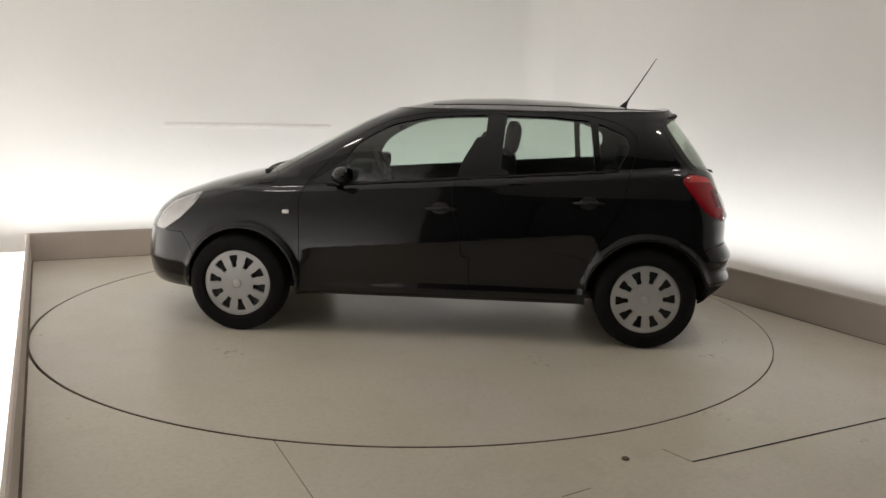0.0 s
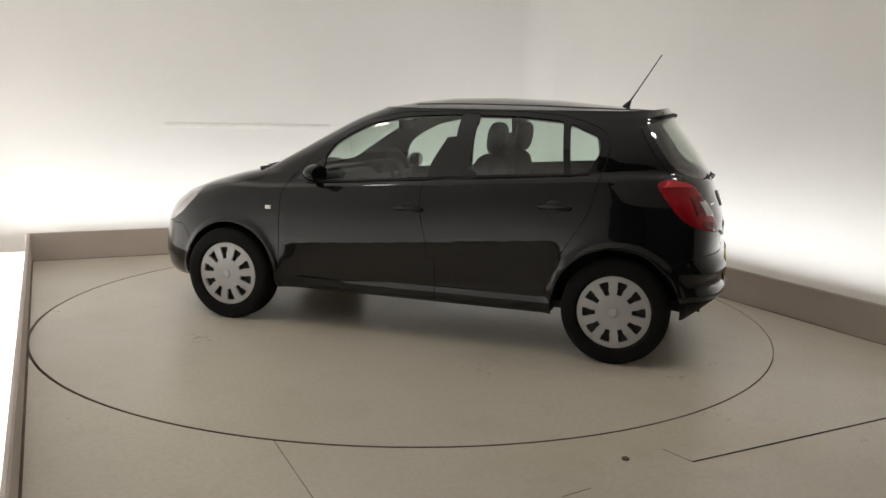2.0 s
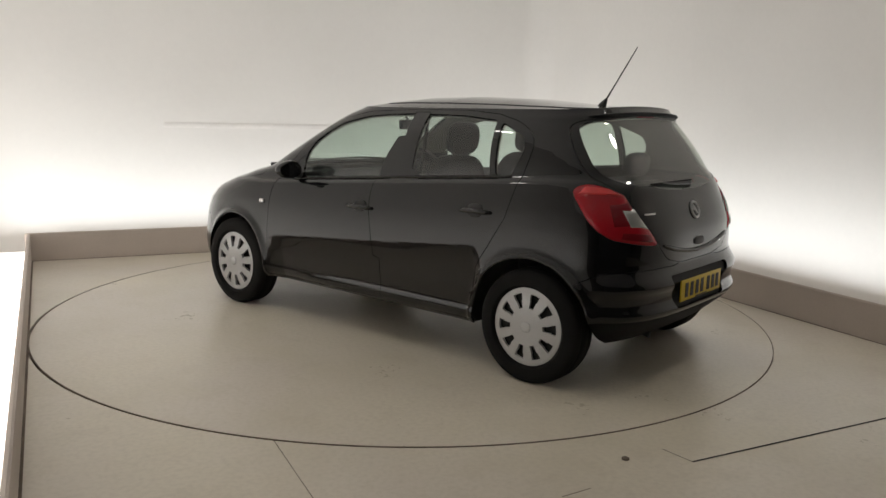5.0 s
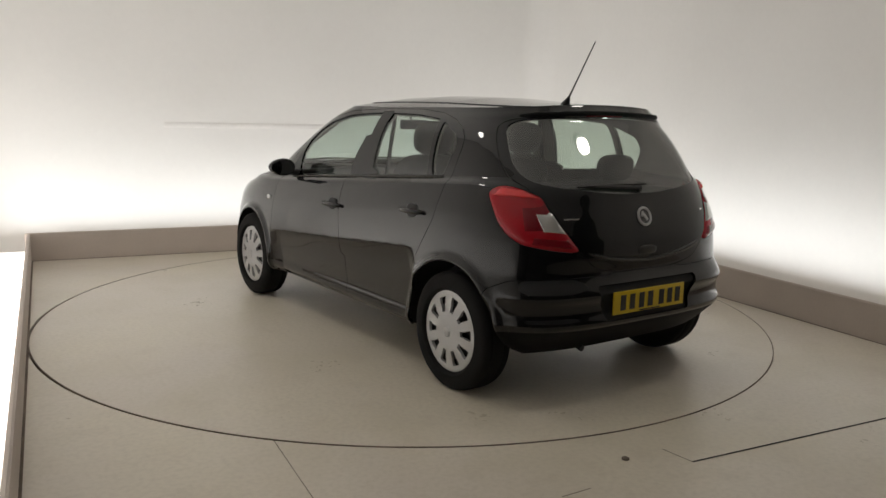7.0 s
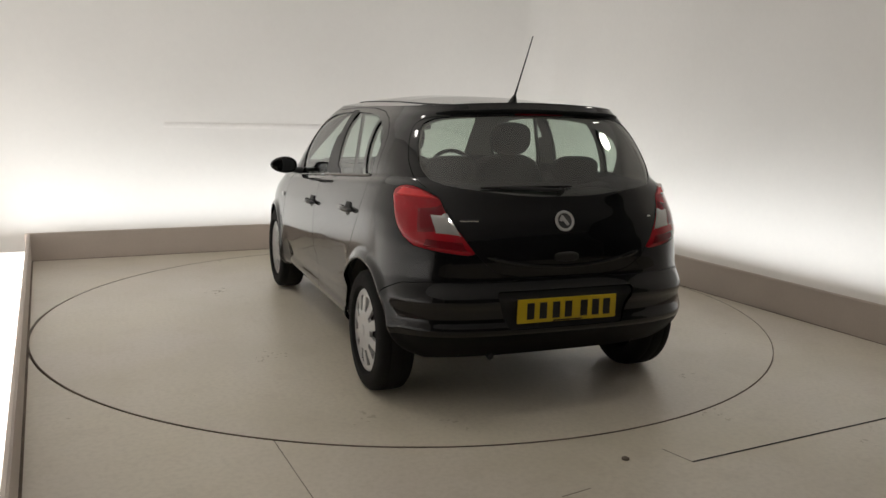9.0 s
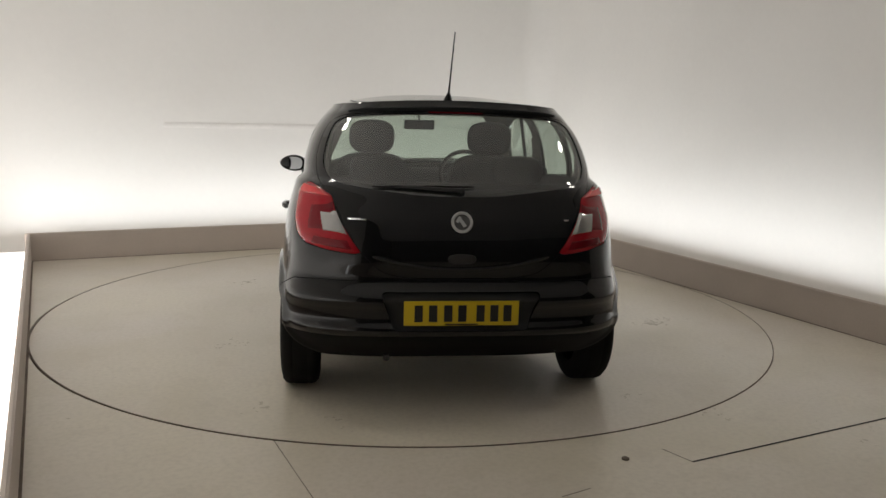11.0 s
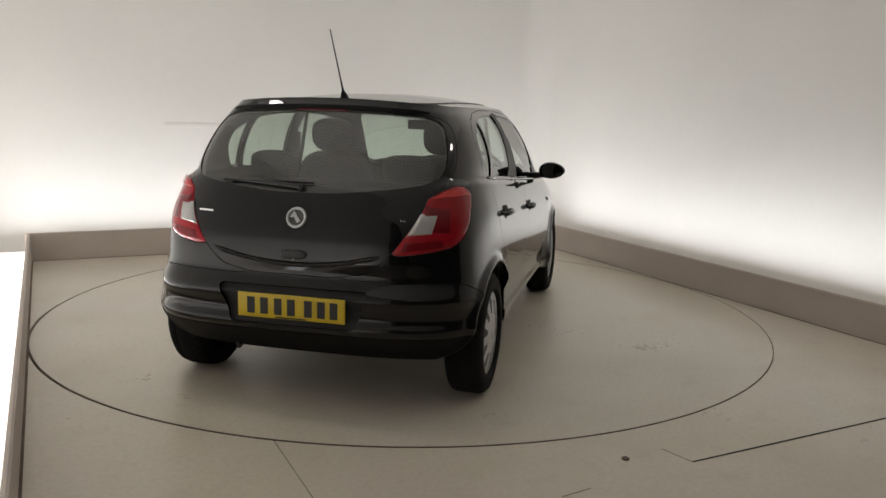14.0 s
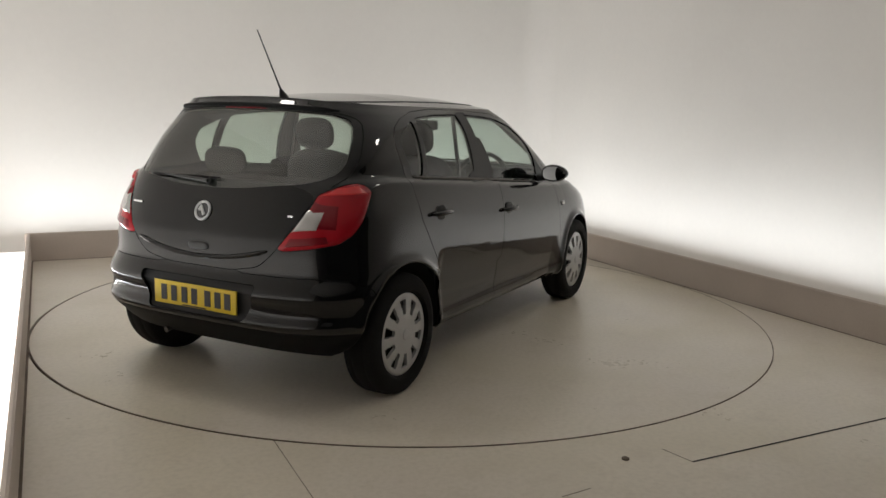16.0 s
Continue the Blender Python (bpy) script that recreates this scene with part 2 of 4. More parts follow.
def kerb(name, u0, v0, u1, v1, inward):
    """An upright board from one corner to the other; its inner face lies on the line."""
    a, b = Vector((u0, -v0, 0)), Vector((u1, -v1, 0))
    o = Vector((inward[0], -inward[1], 0)) * -KERB_T
    bm = bmesh.new()
    bm = prism([a.xy, b.xy, (b + o).xy, (a + o).xy], -0.02, KERB_H)
    bmesh.ops.recalc_face_normals(bm, faces=bm.faces[:])
    bmesh.ops.bevel(bm, geom=[e for e in bm.edges if all(v.co.z > 0.1 for v in e.verts)], offset=0.008, segments=2, affect="EDGES")
    ob = tagged(part(name, bm, KERB_MAT), "low beige kerb board along the platform edge", "kerb", kind="structure")
    ob.matrix_world = RM
    return ob

kerb("kerb_back", -SIDE - KERB_T, -BACK, SIDE + KERB_T, -BACK, (0, 1))
kerb("kerb_side_1", SIDE, -BACK, SIDE, FRONT, (-1, 0))
kerb("kerb_side_2", -SIDE + 0.02, -BACK, -SIDE + 0.02, FRONT, (1, 0))

WU, WB = SIDE + KERB_T + TROUGH, BACK + KERB_T + TROUGH
def shell(line, closed=False):
    """An upright wall with thickness along a line, in studio axes."""
    bm = bmesh.new()
    c = len(line)
    out = []
    for i, (x, y) in enumerate(line):
        p, q = Vector(line[max(i - 1, 0)]), Vector(line[min(i + 1, c - 1)])
        d = (q - p).normalized()
        out.append((x + d.y * 0.12, y - d.x * 0.12))
    lv = [[bm.verts.new((x, y, z)) for x, y in l] for l, z in ((line, -0.12), (line, WALL_H), (out, WALL_H), (out, -0.12))]
    for i in range(4):
        for k in range(c - 1):
            bm.faces.new((lv[i][k], lv[i][k + 1], lv[(i + 1) % 4][k + 1], lv[(i + 1) % 4][k]))
    for k in (0, c - 1):
        bm.faces.new([lv[i][k] for i in range(4)])
    return bm

def bend(cx, cy, a0, r=0.32, n=14):
    return [(cx + r * math.cos(radians(a0 + 90 * k / n)), cy + r * math.sin(radians(a0 + 90 * k / n))) for k in range(n + 1)]

white = [(WU, -WHITE_TO)] + bend(WU - 0.32, WB - 0.32, 0) + bend(-WU + 0.32, WB - 0.32, 90) + [(-WU, -WHITE_TO)]
dark = [(-WU, -WHITE_TO - 0.002), (-WU, -FRONT - 0.3), (WU, -FRONT - 0.3), (WU, -WHITE_TO - 0.002)]
WALL_LINE = white + dark
wall = tagged(part("wall_studio", shell(white), WALL_MAT), "matt white studio wall washed by hidden cove light", "wall", kind="structure")
wall.matrix_world = RM
# unseen wall, kept dark to stand in for a dark opening behind the camera
wall_d = tagged(part("wall_unseen", shell(dark), DARK_WALL, smooth=False), "unseen dark wall added behind the camera to dim light and reflections", "wall", kind="structure")
wall_d.matrix_world = RM
ceiling = tagged(part("ceiling", prism([(x * 1.01, y * 1.01) for x, y in WALL_LINE], WALL_H, WALL_H + 0.1), CEIL_MAT, smooth=False), "plain white studio ceiling", "ceiling", kind="structure")
ceiling.matrix_world = RM
trough = tagged(part("trough_floor", prism([(x, y) for x, y in WALL_LINE], -0.12, -0.1), WALL_MAT, smooth=False), "white floor of the light trough behind the kerb", "floor", kind="structure")
trough.matrix_world = RM
seam = tagged(part("wall_trim", box((1.75, 0.006, 0.05), (-0.30, WB + 0.001, 1.17), 0.002), BATTEN), "thin faded horizontal batten on the white wall", "trim", kind="structure")
seam.matrix_world = RM

def trough_glow(u0, v0, u1, v1):
    """Added glowing panel, so the trough between kerb and wall reads as brightly lit."""
    bm = prism([(u0, -v0), (u1, -v0), (u1, -v1), (u0, -v1)], -0.06, 0.03)
    ob = tagged(part("trough_glow", bm, LAMP_GLOW, smooth=False), "added glowing panel that whitens the trough behind the kerb", "light panel", group="trough light panels")
    ob.matrix_world = RM

# added glow along the left trough only, standing in for the lit trough
for k in range(5):
    trough_glow(-SIDE - 0.46, -3.0 + 1.5 * k, -SIDE - 0.02, -1.52 + 1.5 * k)

def ceiling_lamp():
    ob = new("ceiling_lamp")
    part("housing", lathe([(0.0, 0), (0.205, 0), (0.215, -0.03), (0.215, -0.09), (0.20, -0.10), (0.193, -0.085)], 40), STEEL, ob)
    part("diffuser", lathe([(0.192, -0.08), (0.13, -0.088), (0.06, -0.092), (0.0, -0.093)], 40), LAMP_GLOW, ob)
    for c in ob.children:
        c.matrix_basis = pose(0, 0, 0, 90, 0, 0)
    return tagged(ob, "round ceiling lamp with a glowing white diffuser", "ceiling lamp", group="ceiling lamps")
lamp = ceiling_lamp()
lamp.matrix_basis = Matrix.Translation(uv(*CEILING_LAMPS[0], WALL_H))
for cu, cv in CEILING_LAMPS[1:]:
    copy_thing(lamp, Matrix.Translation(uv(cu, cv, WALL_H)))

# ---- the car: x forward, y to its left, z up, origin on the ground amidships ----
WB2, WHEEL_Z, WHEEL_R, WHEEL_Y = 1.248, 0.300, 0.303, 0.822
FRONT_ARCH, REAR_ARCH = (1.222, 0.345), (-1.248, 0.358)     # centre along the car and radius

def smooth_table(pairs, sigma=0.012):
    z0, v0 = zip(*pairs)
    zz = np.arange(0.0, 1.7, 0.004)
    vv = np.interp(zz, z0, v0)
    k = np.exp(-0.5 * (np.arange(-40, 41) * 0.004 / sigma) ** 2)
    vv = np.convolve(np.pad(vv, 40, mode="edge"), k / k.sum(), mode="valid")
    return lambda z: np.interp(z, zz, vv)

REAR = smooth_table([(0.2, -1.62), (0.25, -1.675), (0.28, -1.71), (0.32, -1.755), (0.36, -1.80), (0.395, -1.833), (0.42, -1.836), (0.45, -1.812), (0.50, -1.812), (0.535, -1.835), (0.56, -1.832), (0.60, -1.806), (0.635, -1.787), (0.72, -1.791), (0.8, -1.785), (0.9, -1.751), (0.96, -1.726), (1.02, -1.704), (1.06, -1.680), (1.1, -1.654), (1.14, -1.626), (1.18, -1.595), (1.22, -1.562), (1.26, -1.527), (1.3, -1.491), (1.345, -1.448), (1.352, -1.449), (1.362, -1.458), (1.4, -1.412)], 0.010)
NOSE = smooth_table([(0.18, 1.975), (0.26, 2.035), (0.4, 2.060), (0.52, 2.045), (0.62, 2.021), (0.72, 1.945), (0.8, 1.829), (0.88, 1.608), (0.95, 1.358), (0.985, 1.179), (1.05, 1.055), (1.13, 0.902), (1.22, 0.736), (1.3, 0.589), (1.34, 0.506), (1.36, 0.456), (1.38, 0.398), (1.4, 0.332)], 0.014)
WIDE = smooth_table([(0.18, 0.76), (0.247, 0.800), (0.275, 0.830), (0.31, 0.843), (0.37, 0.844), (0.44, 0.844), (0.51, 0.839), (0.58, 0.835), (0.66, 0.827), (0.73, 0.819), (0.8, 0.808), (0.85, 0.795), (0.9, 0.782), (0.93, 0.774), (0.95, 0.772), (0.972, 0.733), (0.985, 0.733), (1.02, 0.733), (1.08, 0.725), (1.14, 0.713), (1.2, 0.697), (1.26, 0.676), (1.31, 0.651), (1.35, 0.625), (1.385, 0.597), (1.42, 0.561)], 0.010)
P_R = smooth_table([(0.2, 9.727), (0.35, 9.789), (0.5, 9.961), (0.6, 9.728), (0.7, 9.080), (0.85, 8.796), (1, 7.920), (1.1, 7.072), (1.2, 7.039), (1.3, 7.112), (1.4, 6.989)], 0.05)
Q_R = smooth_table([(0.2, 3.267), (0.35, 3.349), (0.5, 3.599), (0.6, 3.637), (0.7, 3.474), (0.85, 3.499), (1, 3.461), (1.1, 3.452), (1.2, 3.766), (1.3, 4.164), (1.4, 4.392)], 0.05)
P_F = smooth_table([(0.2, 8.330), (0.35, 8.600), (0.5, 8.697), (0.6, 8.823), (0.7, 9.436), (0.85, 10.645), (1, 11.998), (1.1, 11.944), (1.2, 10.333), (1.3, 8.785), (1.4, 7.898)], 0.05)
Q_F = smooth_table([(0.2, 1.926), (0.35, 1.961), (0.5, 1.952), (0.6, 1.961), (0.7, 2.073), (0.85, 2.261), (1, 2.378), (1.1, 2.343), (1.2, 2.236), (1.3, 2.143), (1.4, 2.097)], 0.05)
XM = -0.30

def belt(x):
    return 0.982 - 0.076 * np.clip(x, -1.3, 1.0)

def _half(s, z):
    """s from 0 at the rear centre to 1 at the nose, along the left side."""
    ang = np.pi / 2
    rear = s < 0.44
    fr = np.clip(1 - s / 0.44, 0, 1)
    ff = np.clip((s - 0.44) / 0.56, 0, 1)
    f = np.where(rear, fr, ff)
    f = np.where(rear, np.interp(f, F_R[1], F_R[0]), np.interp(f, F_F[1], F_F[0]))
    p, q = np.where(rear, P_R(z), P_F(z)), np.where(rear, Q_R(z), Q_F(z))
    tx = np.sin(f * ang) ** (2 / p)
    ty = np.clip(np.cos(f * ang), 0, 1) ** (2 / q)
    x = XM + np.where(rear, REAR(z) - XM, NOSE(z) - XM) * tx
    zz = z - (belt(x) - 0.982) * np.clip((z - 0.6) / 0.3, 0, 1) * np.clip((1.38 - z) / 0.25, 0, 1)
    y = WIDE(zz) * ty
    # wheel arch lips
    for wx in (FRONT_ARCH[0], REAR_ARCH[0]):
        d = np.hypot(x - wx, z - WHEEL_Z) - (FRONT_ARCH[1] if wx > 0 else REAR_ARCH[1])
        y = y + 0.018 * np.exp(-((d - 0.010) / 0.024) ** 2) * np.clip((0.76 - z) / 0.1, 0, 1) * np.clip(ty * 3 - 1.4, 0, 1)
    # the doors are undercut below a rising crease and come out again above the sill
    under = np.clip((0.607 - 0.085 * x - z) / 0.25, 0, 1)
    along = np.clip((0.86 - x) / 0.15, 0, 1) * np.clip((x + 0.955 - 0.25 * np.clip(z - 0.6, -0.3, 0.1)) / 0.07, 0, 1)
    out = np.clip((0.345 - z) / 0.06, 0, 1)
    y = y - (0.042 * under - 0.014 * out) * along
    return x, y

def _arc_table(p, q, a, b):
    f = np.linspace(0, 1, 2001)
    x, y = a * np.sin(f * np.pi / 2) ** (2 / p), b * np.clip(np.cos(f * np.pi / 2), 0, 1) ** (2 / q)
    l = np.concatenate([[0], np.cumsum(np.hypot(np.diff(x), np.diff(y)))])
    return f, l / l[-1]

F_R = _arc_table(6.0, 2.9, 1.5, 0.82)
F_F = _arc_table(6.0, 2.5, 2.2, 0.82)

NS, DZ, Z0, Z1 = 420, 0.0122, 0.248, 1.4028
ZL = np.linspace(Z0, Z1, int(round((Z1 - Z0) / DZ)) + 1)
NZ = len(ZL)
COLS = 2 * NS
S_COL = np.array([i / NS if i <= NS else 2 - i / NS for i in range(COLS)])
SIGN = np.array([1.0 if i <= NS else -1.0 for i in range(COLS)])
S_V, Z_V = np.meshgrid(S_COL, ZL)          # rows: z, columns: round the car
S_V, Z_V = S_V.copy(), Z_V.copy()
G_V = np.tile(SIGN, (NZ, 1))

def surface(s, z, g):
    x, y = _half(s, z)
    return np.stack([x, y * g, z], -1)

def arched(P):
    """Raises the middle of the tail's upper edge and of the windscreen header."""
    P = P.copy()
    lift = np.clip((P[..., 2] - 1.08) / 0.32, 0, 1) ** 1.5 * np.clip((-0.5 - P[..., 0]) / 0.6, 0, 1)
    P[..., 2] += 0.034 * lift * np.clip(1 - (P[..., 1] / 0.62) ** 2, 0, 1)
    return P

POLYS = collections.OrderedDict()
def region(name, kind, pts, where):
    POLYS[name] = (kind, np.array(pts, float), where)

def arc(cx, cz, r, a0, a1, n):
    return [(cx + r * math.cos(radians(a0 + (a1 - a0) * k / n)), cz + r * math.sin(radians(a0 + (a1 - a0) * k / n))) for k in range(n + 1)]

def rounded(pts, r=0.03, n=4):
    """A polygon with its corners rounded off."""
    out = []
    m = len(pts)
    for i in range(m):
        p, a, b = Vector(pts[i]), Vector(pts[i - 1]), Vector(pts[(i + 1) % m])
        da, db = min(r, (a - p).length / 2), min(r, (b - p).length / 2)
        pa, pb = p + (a - p).normalized() * da, p + (b - p).normalized() * db
        for k in range(n + 1):
            t = k / n
            out.append(tuple(pa * (1 - t) ** 2 + p * 2 * t * (1 - t) + pb * t * t))
    return out

def mirrored(half):
    """The outline of a symmetric panel from its left half, lowest point first."""
    return half + [(-y, z) for y, z in half[::-1]]

sides = lambda x, y: np.abs(y) > 0.35
rear_end = lambda x, y: x < -1.2
nose_end = lambda x, y: x > 0.1
region("front_bumper", "xz", [(1.50, 0.0), (1.52, 0.46), (1.62, 0.60), (3, 0.60), (3, 0.0)], lambda x, y: x > 1.3)
region("bonnet", "xz", [(1.02, 0.93), (1.02, 0.985), (1.2, 1.0), (3, 0.9), (3, 0.645), (1.98, 0.645), (1.5, 0.845)], lambda x, y: x > 0.9)
region("front_door", "xz", [(0.85, 0.27), (0.855, 0.60), (0.865, 0.84), (0.83, 0.925), (0.70, 1.06), (0.60, 1.165), (0.47, 1.255), (0.30, 1.33), (0.09, 1.373), (-0.31, 1.392), (-0.315, 1.02), (-0.24, 0.985), (-0.19, 0.93), (-0.185, 0.27)], sides)
region("rear_door", "xz", [(-0.185, 0.27), (-0.19, 0.93), (-0.24, 0.985), (-0.315, 1.02), (-0.31, 1.392), (-0.66, 1.392), (-0.88, 1.376), (-1.02, 1.345), (-1.11, 1.305), (-1.155, 1.26), (-1.165, 1.21), (-1.155, 1.15), (-1.13, 1.07), (-1.08, 0.85), (-0.98, 0.68), (-0.905, 0.56), (-0.88, 0.42), (-0.87, 0.27)], sides)
region("rear_bumper", "xz", [(-1.50, 0.0), (-1.50, 0.48), (-1.53, 0.575), (-1.62, 0.62), (-1.72, 0.632), (-3, 0.632), (-3, 0.0)], lambda x, y: x < -1.3)
region("tailgate", "yz", rounded(mirrored([(0.20, 0.640), (0.355, 0.668), (0.445, 0.748), (0.50, 0.842), (0.53, 0.888), (0.585, 1.0), (0.650, 1.065), (0.660, 1.15), (0.635, 1.25), (0.595, 1.325), (0.53, 1.352)]), 0.04), rear_end)
# the tucked-under foot of the bumper, coloured darker for its shade
region("valance", "xz", [(-1.50, 0.0), (-1.50, 0.355), (-1.62, 0.385), (-3, 0.385), (-3, 0.0)], lambda x, y: x < -1.3)
region("spoiler", "yz", [(-0.565, 1.3525), (0.565, 1.3525), (0.545, 1.5), (-0.545, 1.5)], lambda x, y: x < -1.40)
region("plate_recess", "yz", rounded(mirrored([(0.30, 0.412), (0.365, 0.588)]), 0.03), rear_end)
region("windscreen", "yz", rounded([(-0.64, 0.985), (0.64, 0.985), (0.475, 1.372), (-0.475, 1.372)], 0.06), lambda x, y: x > 0.22)
region("front_window", "xz", rounded([(0.60, 0.944), (0.575, 1.10), (0.52, 1.175), (0.42, 1.24), (0.30, 1.298), (0.09, 1.345), (-0.08, 1.358), (-0.262, 1.366), (-0.235, 1.003)], 0.025), sides)
region("rear_window", "xz", rounded([(-0.385, 1.366), (-0.355, 1.012), (-0.915, 1.05), (-0.885, 1.345), (-0.65, 1.364)], 0.022), sides)
region("quarter_window", "xz", rounded([(-0.955, 1.053), (-1.05, 1.062), (-1.115, 1.19), (-1.098, 1.262), (-0.928, 1.335)], 0.025), sides)
region("sail", "xz", [(0.80, 0.935), (0.605, 0.935), (0.582, 1.09), (0.66, 1.03)], sides)
region("pillar_trim", "xz", [(-0.238, 0.992), (-0.270, 1.376), (-0.378, 1.376), (-0.350, 1.0)], sides)
region("tailgate_window", "yz", rounded(mirrored([(0.10, 1.008), (0.20, 1.013), (0.34, 1.029), (0.46, 1.042), (0.54, 1.054), (0.592, 1.075), (0.618, 1.105), (0.626, 1.15), (0.608, 1.24), (0.578, 1.31), (0.545, 1.335), (0.49, 1.346)]), 0.03), rear_end)
region("tail_lamp", "wz", rounded([(-0.690, 1.012), (-0.735, 1.040), (-0.80, 1.050), (-0.86, 1.046), (-0.94, 1.032), (-1.055, 1.0), (-1.10, 0.945), (-1.19, 0.870), (-1.25, 0.822), (-1.32, 0.758), (-1.28, 0.750), (-1.13, 0.764), (-0.94, 0.788), (-0.84, 0.828), (-0.775, 0.880), (-0.730, 0.945)], 0.025), rear_end)
region("headlamp", "xz", rounded([(1.505, 0.852), (1.595, 0.824), (1.73, 0.776), (1.817, 0.698), (1.862, 0.598), (1.765, 0.602), (1.633, 0.686), (1.541, 0.777)], 0.025), lambda x, y: (x > 1.4) & (np.abs(y) > 0.34))
region("front_arch", "xz", arc(FRONT_ARCH[0], WHEEL_Z, FRONT_ARCH[1], -40, 220, 60) + [(FRONT_ARCH[0] - 0.30, 0.0), (FRONT_ARCH[0] + 0.30, 0.0)], sides)
region("rear_arch", "xz", arc(REAR_ARCH[0], WHEEL_Z, REAR_ARCH[1], -40, 220, 60) + [(REAR_ARCH[0] - 0.32, 0.0), (REAR_ARCH[0] + 0.32, 0.0)], sides)
LABELS = ["body_shell"] + list(POLYS)

def inside(pts, a, b):
    r = np.zeros(a.shape, bool)
    for (x0, y0), (x1, y1) in zip(pts, np.roll(pts, -1, 0)):
        if y0 != y1:
            r ^= ((y0 > b) != (y1 > b)) & (a < (x1 - x0) * (b - y0) / (y1 - y0) + x0)
    return r

def coord(kind, P):
    return {"xz": P[..., 0], "yz": P[..., 1], "wz": P[..., 0] + np.abs(P[..., 1]) * np.sign(P[..., 0] + 0.5 * 0 + 1e-9) * np.where(P[..., 0] < 0, -1, 1)}[kind]

P_V = surface(S_V, Z_V, G_V)
def centres(P):
    Q = np.concatenate([P, P[:, :1]], 1)
    return (Q[:-1, :-1] + Q[1:, :-1] + Q[:-1, 1:] + Q[1:, 1:]) / 4
C_F = centres(P_V)
LAB = np.zeros(C_F.shape[:2], int)
for k, (nm, (kind, pts, where)) in enumerate(POLYS.items(), 1):
    hit = inside(pts, coord(kind, C_F), C_F[..., 2]) & where(C_F[..., 0], C_F[..., 1])
    LAB[hit] = k

def snap():
    """Moves the vertices on a border between two regions onto the border's own line."""
    near = np.full((4, NZ, COLS), -1)
    for q, (dz, dc) in enumerate(((0, 0), (0, -1), (-1, 0), (-1, -1))):
        L = np.roll(LAB, -dc, 1)
        if dz == 0:
            near[q, :-1] = L
        else:
            near[q, 1:] = L
    top = near.max(0)
    low = np.where(near < 0, 999, near).min(0)
    for k, (nm, (kind, pts, where)) in enumerate(POLYS.items(), 1):
        rows, cols = np.nonzero((top == k) & (low != k))
        if not len(rows):
            continue
        P = P_V[rows, cols]
        a, b = coord(kind, P), P[:, 2]
        best, ba, bb = np.full(len(a), 1e9), a.copy(), b.copy()
        for (x0, y0), (x1, y1) in zip(pts, np.roll(pts, -1, 0)):
            dx, dy = x1 - x0, y1 - y0
            t = np.clip(((a - x0) * dx + (b - y0) * dy) / (dx * dx + dy * dy + 1e-12), 0, 1)
            qa, qb = x0 + t * dx, y0 + t * dy
            d = np.hypot(qa - a, qb - b)
            m = d < best
            best, ba, bb = np.where(m, d, best), np.where(m, qa, ba), np.where(m, qb, bb)
        ok = (best < 0.05) & (bb >= Z0) & (bb <= Z1)
        rows, cols, ba, bb = rows[ok], cols[ok], ba[ok], bb[ok]
        g, s = G_V[rows, cols], S_V[rows, cols]
        lo, hi = np.clip(s - 0.03, 0, 1), np.clip(s + 0.03, 0, 1)
        clo = coord(kind, surface(lo, bb, g))
        chi = coord(kind, surface(hi, bb, g))
        rising = chi > clo
        for _ in range(28):
            mid = (lo + hi) / 2
            c = coord(kind, surface(mid, bb, g))
            up = (c < ba) == rising
            lo, hi = np.where(up, mid, lo), np.where(up, hi, mid)
        S_V[rows, cols], Z_V[rows, cols] = (lo + hi) / 2, bb

snap()
P_V = arched(surface(S_V, Z_V, G_V))
eps = 1e-4
_du = arched(surface(np.clip(S_V + eps * 20, 0, 1), Z_V, G_V)) - arched(surface(np.clip(S_V - eps * 20, 0, 1), Z_V, G_V))
_dv = arched(surface(S_V, Z_V + 0.003, G_V)) - arched(surface(S_V, Z_V - 0.003, G_V))
N_V = np.cross(_dv, _du) * G_V[..., None]
N_V /= np.linalg.norm(N_V, axis=-1, keepdims=True) + 1e-12
N_V *= np.where((N_V * (P_V - np.array([-0.1, 0, 0.7]))).sum(-1, keepdims=True) < 0, -1, 1)

car = tagged(new("car"), "black five-door hatchback with silver wheel covers on the turntable", "car")
P_FLAT, N_FLAT = P_V.reshape(-1, 3), N_V.reshape(-1, 3)

def quad(r, c):
    j = (c + 1) % COLS
    return (r * COLS + c, r * COLS + j, (r + 1) * COLS + j, (r + 1) * COLS + c)

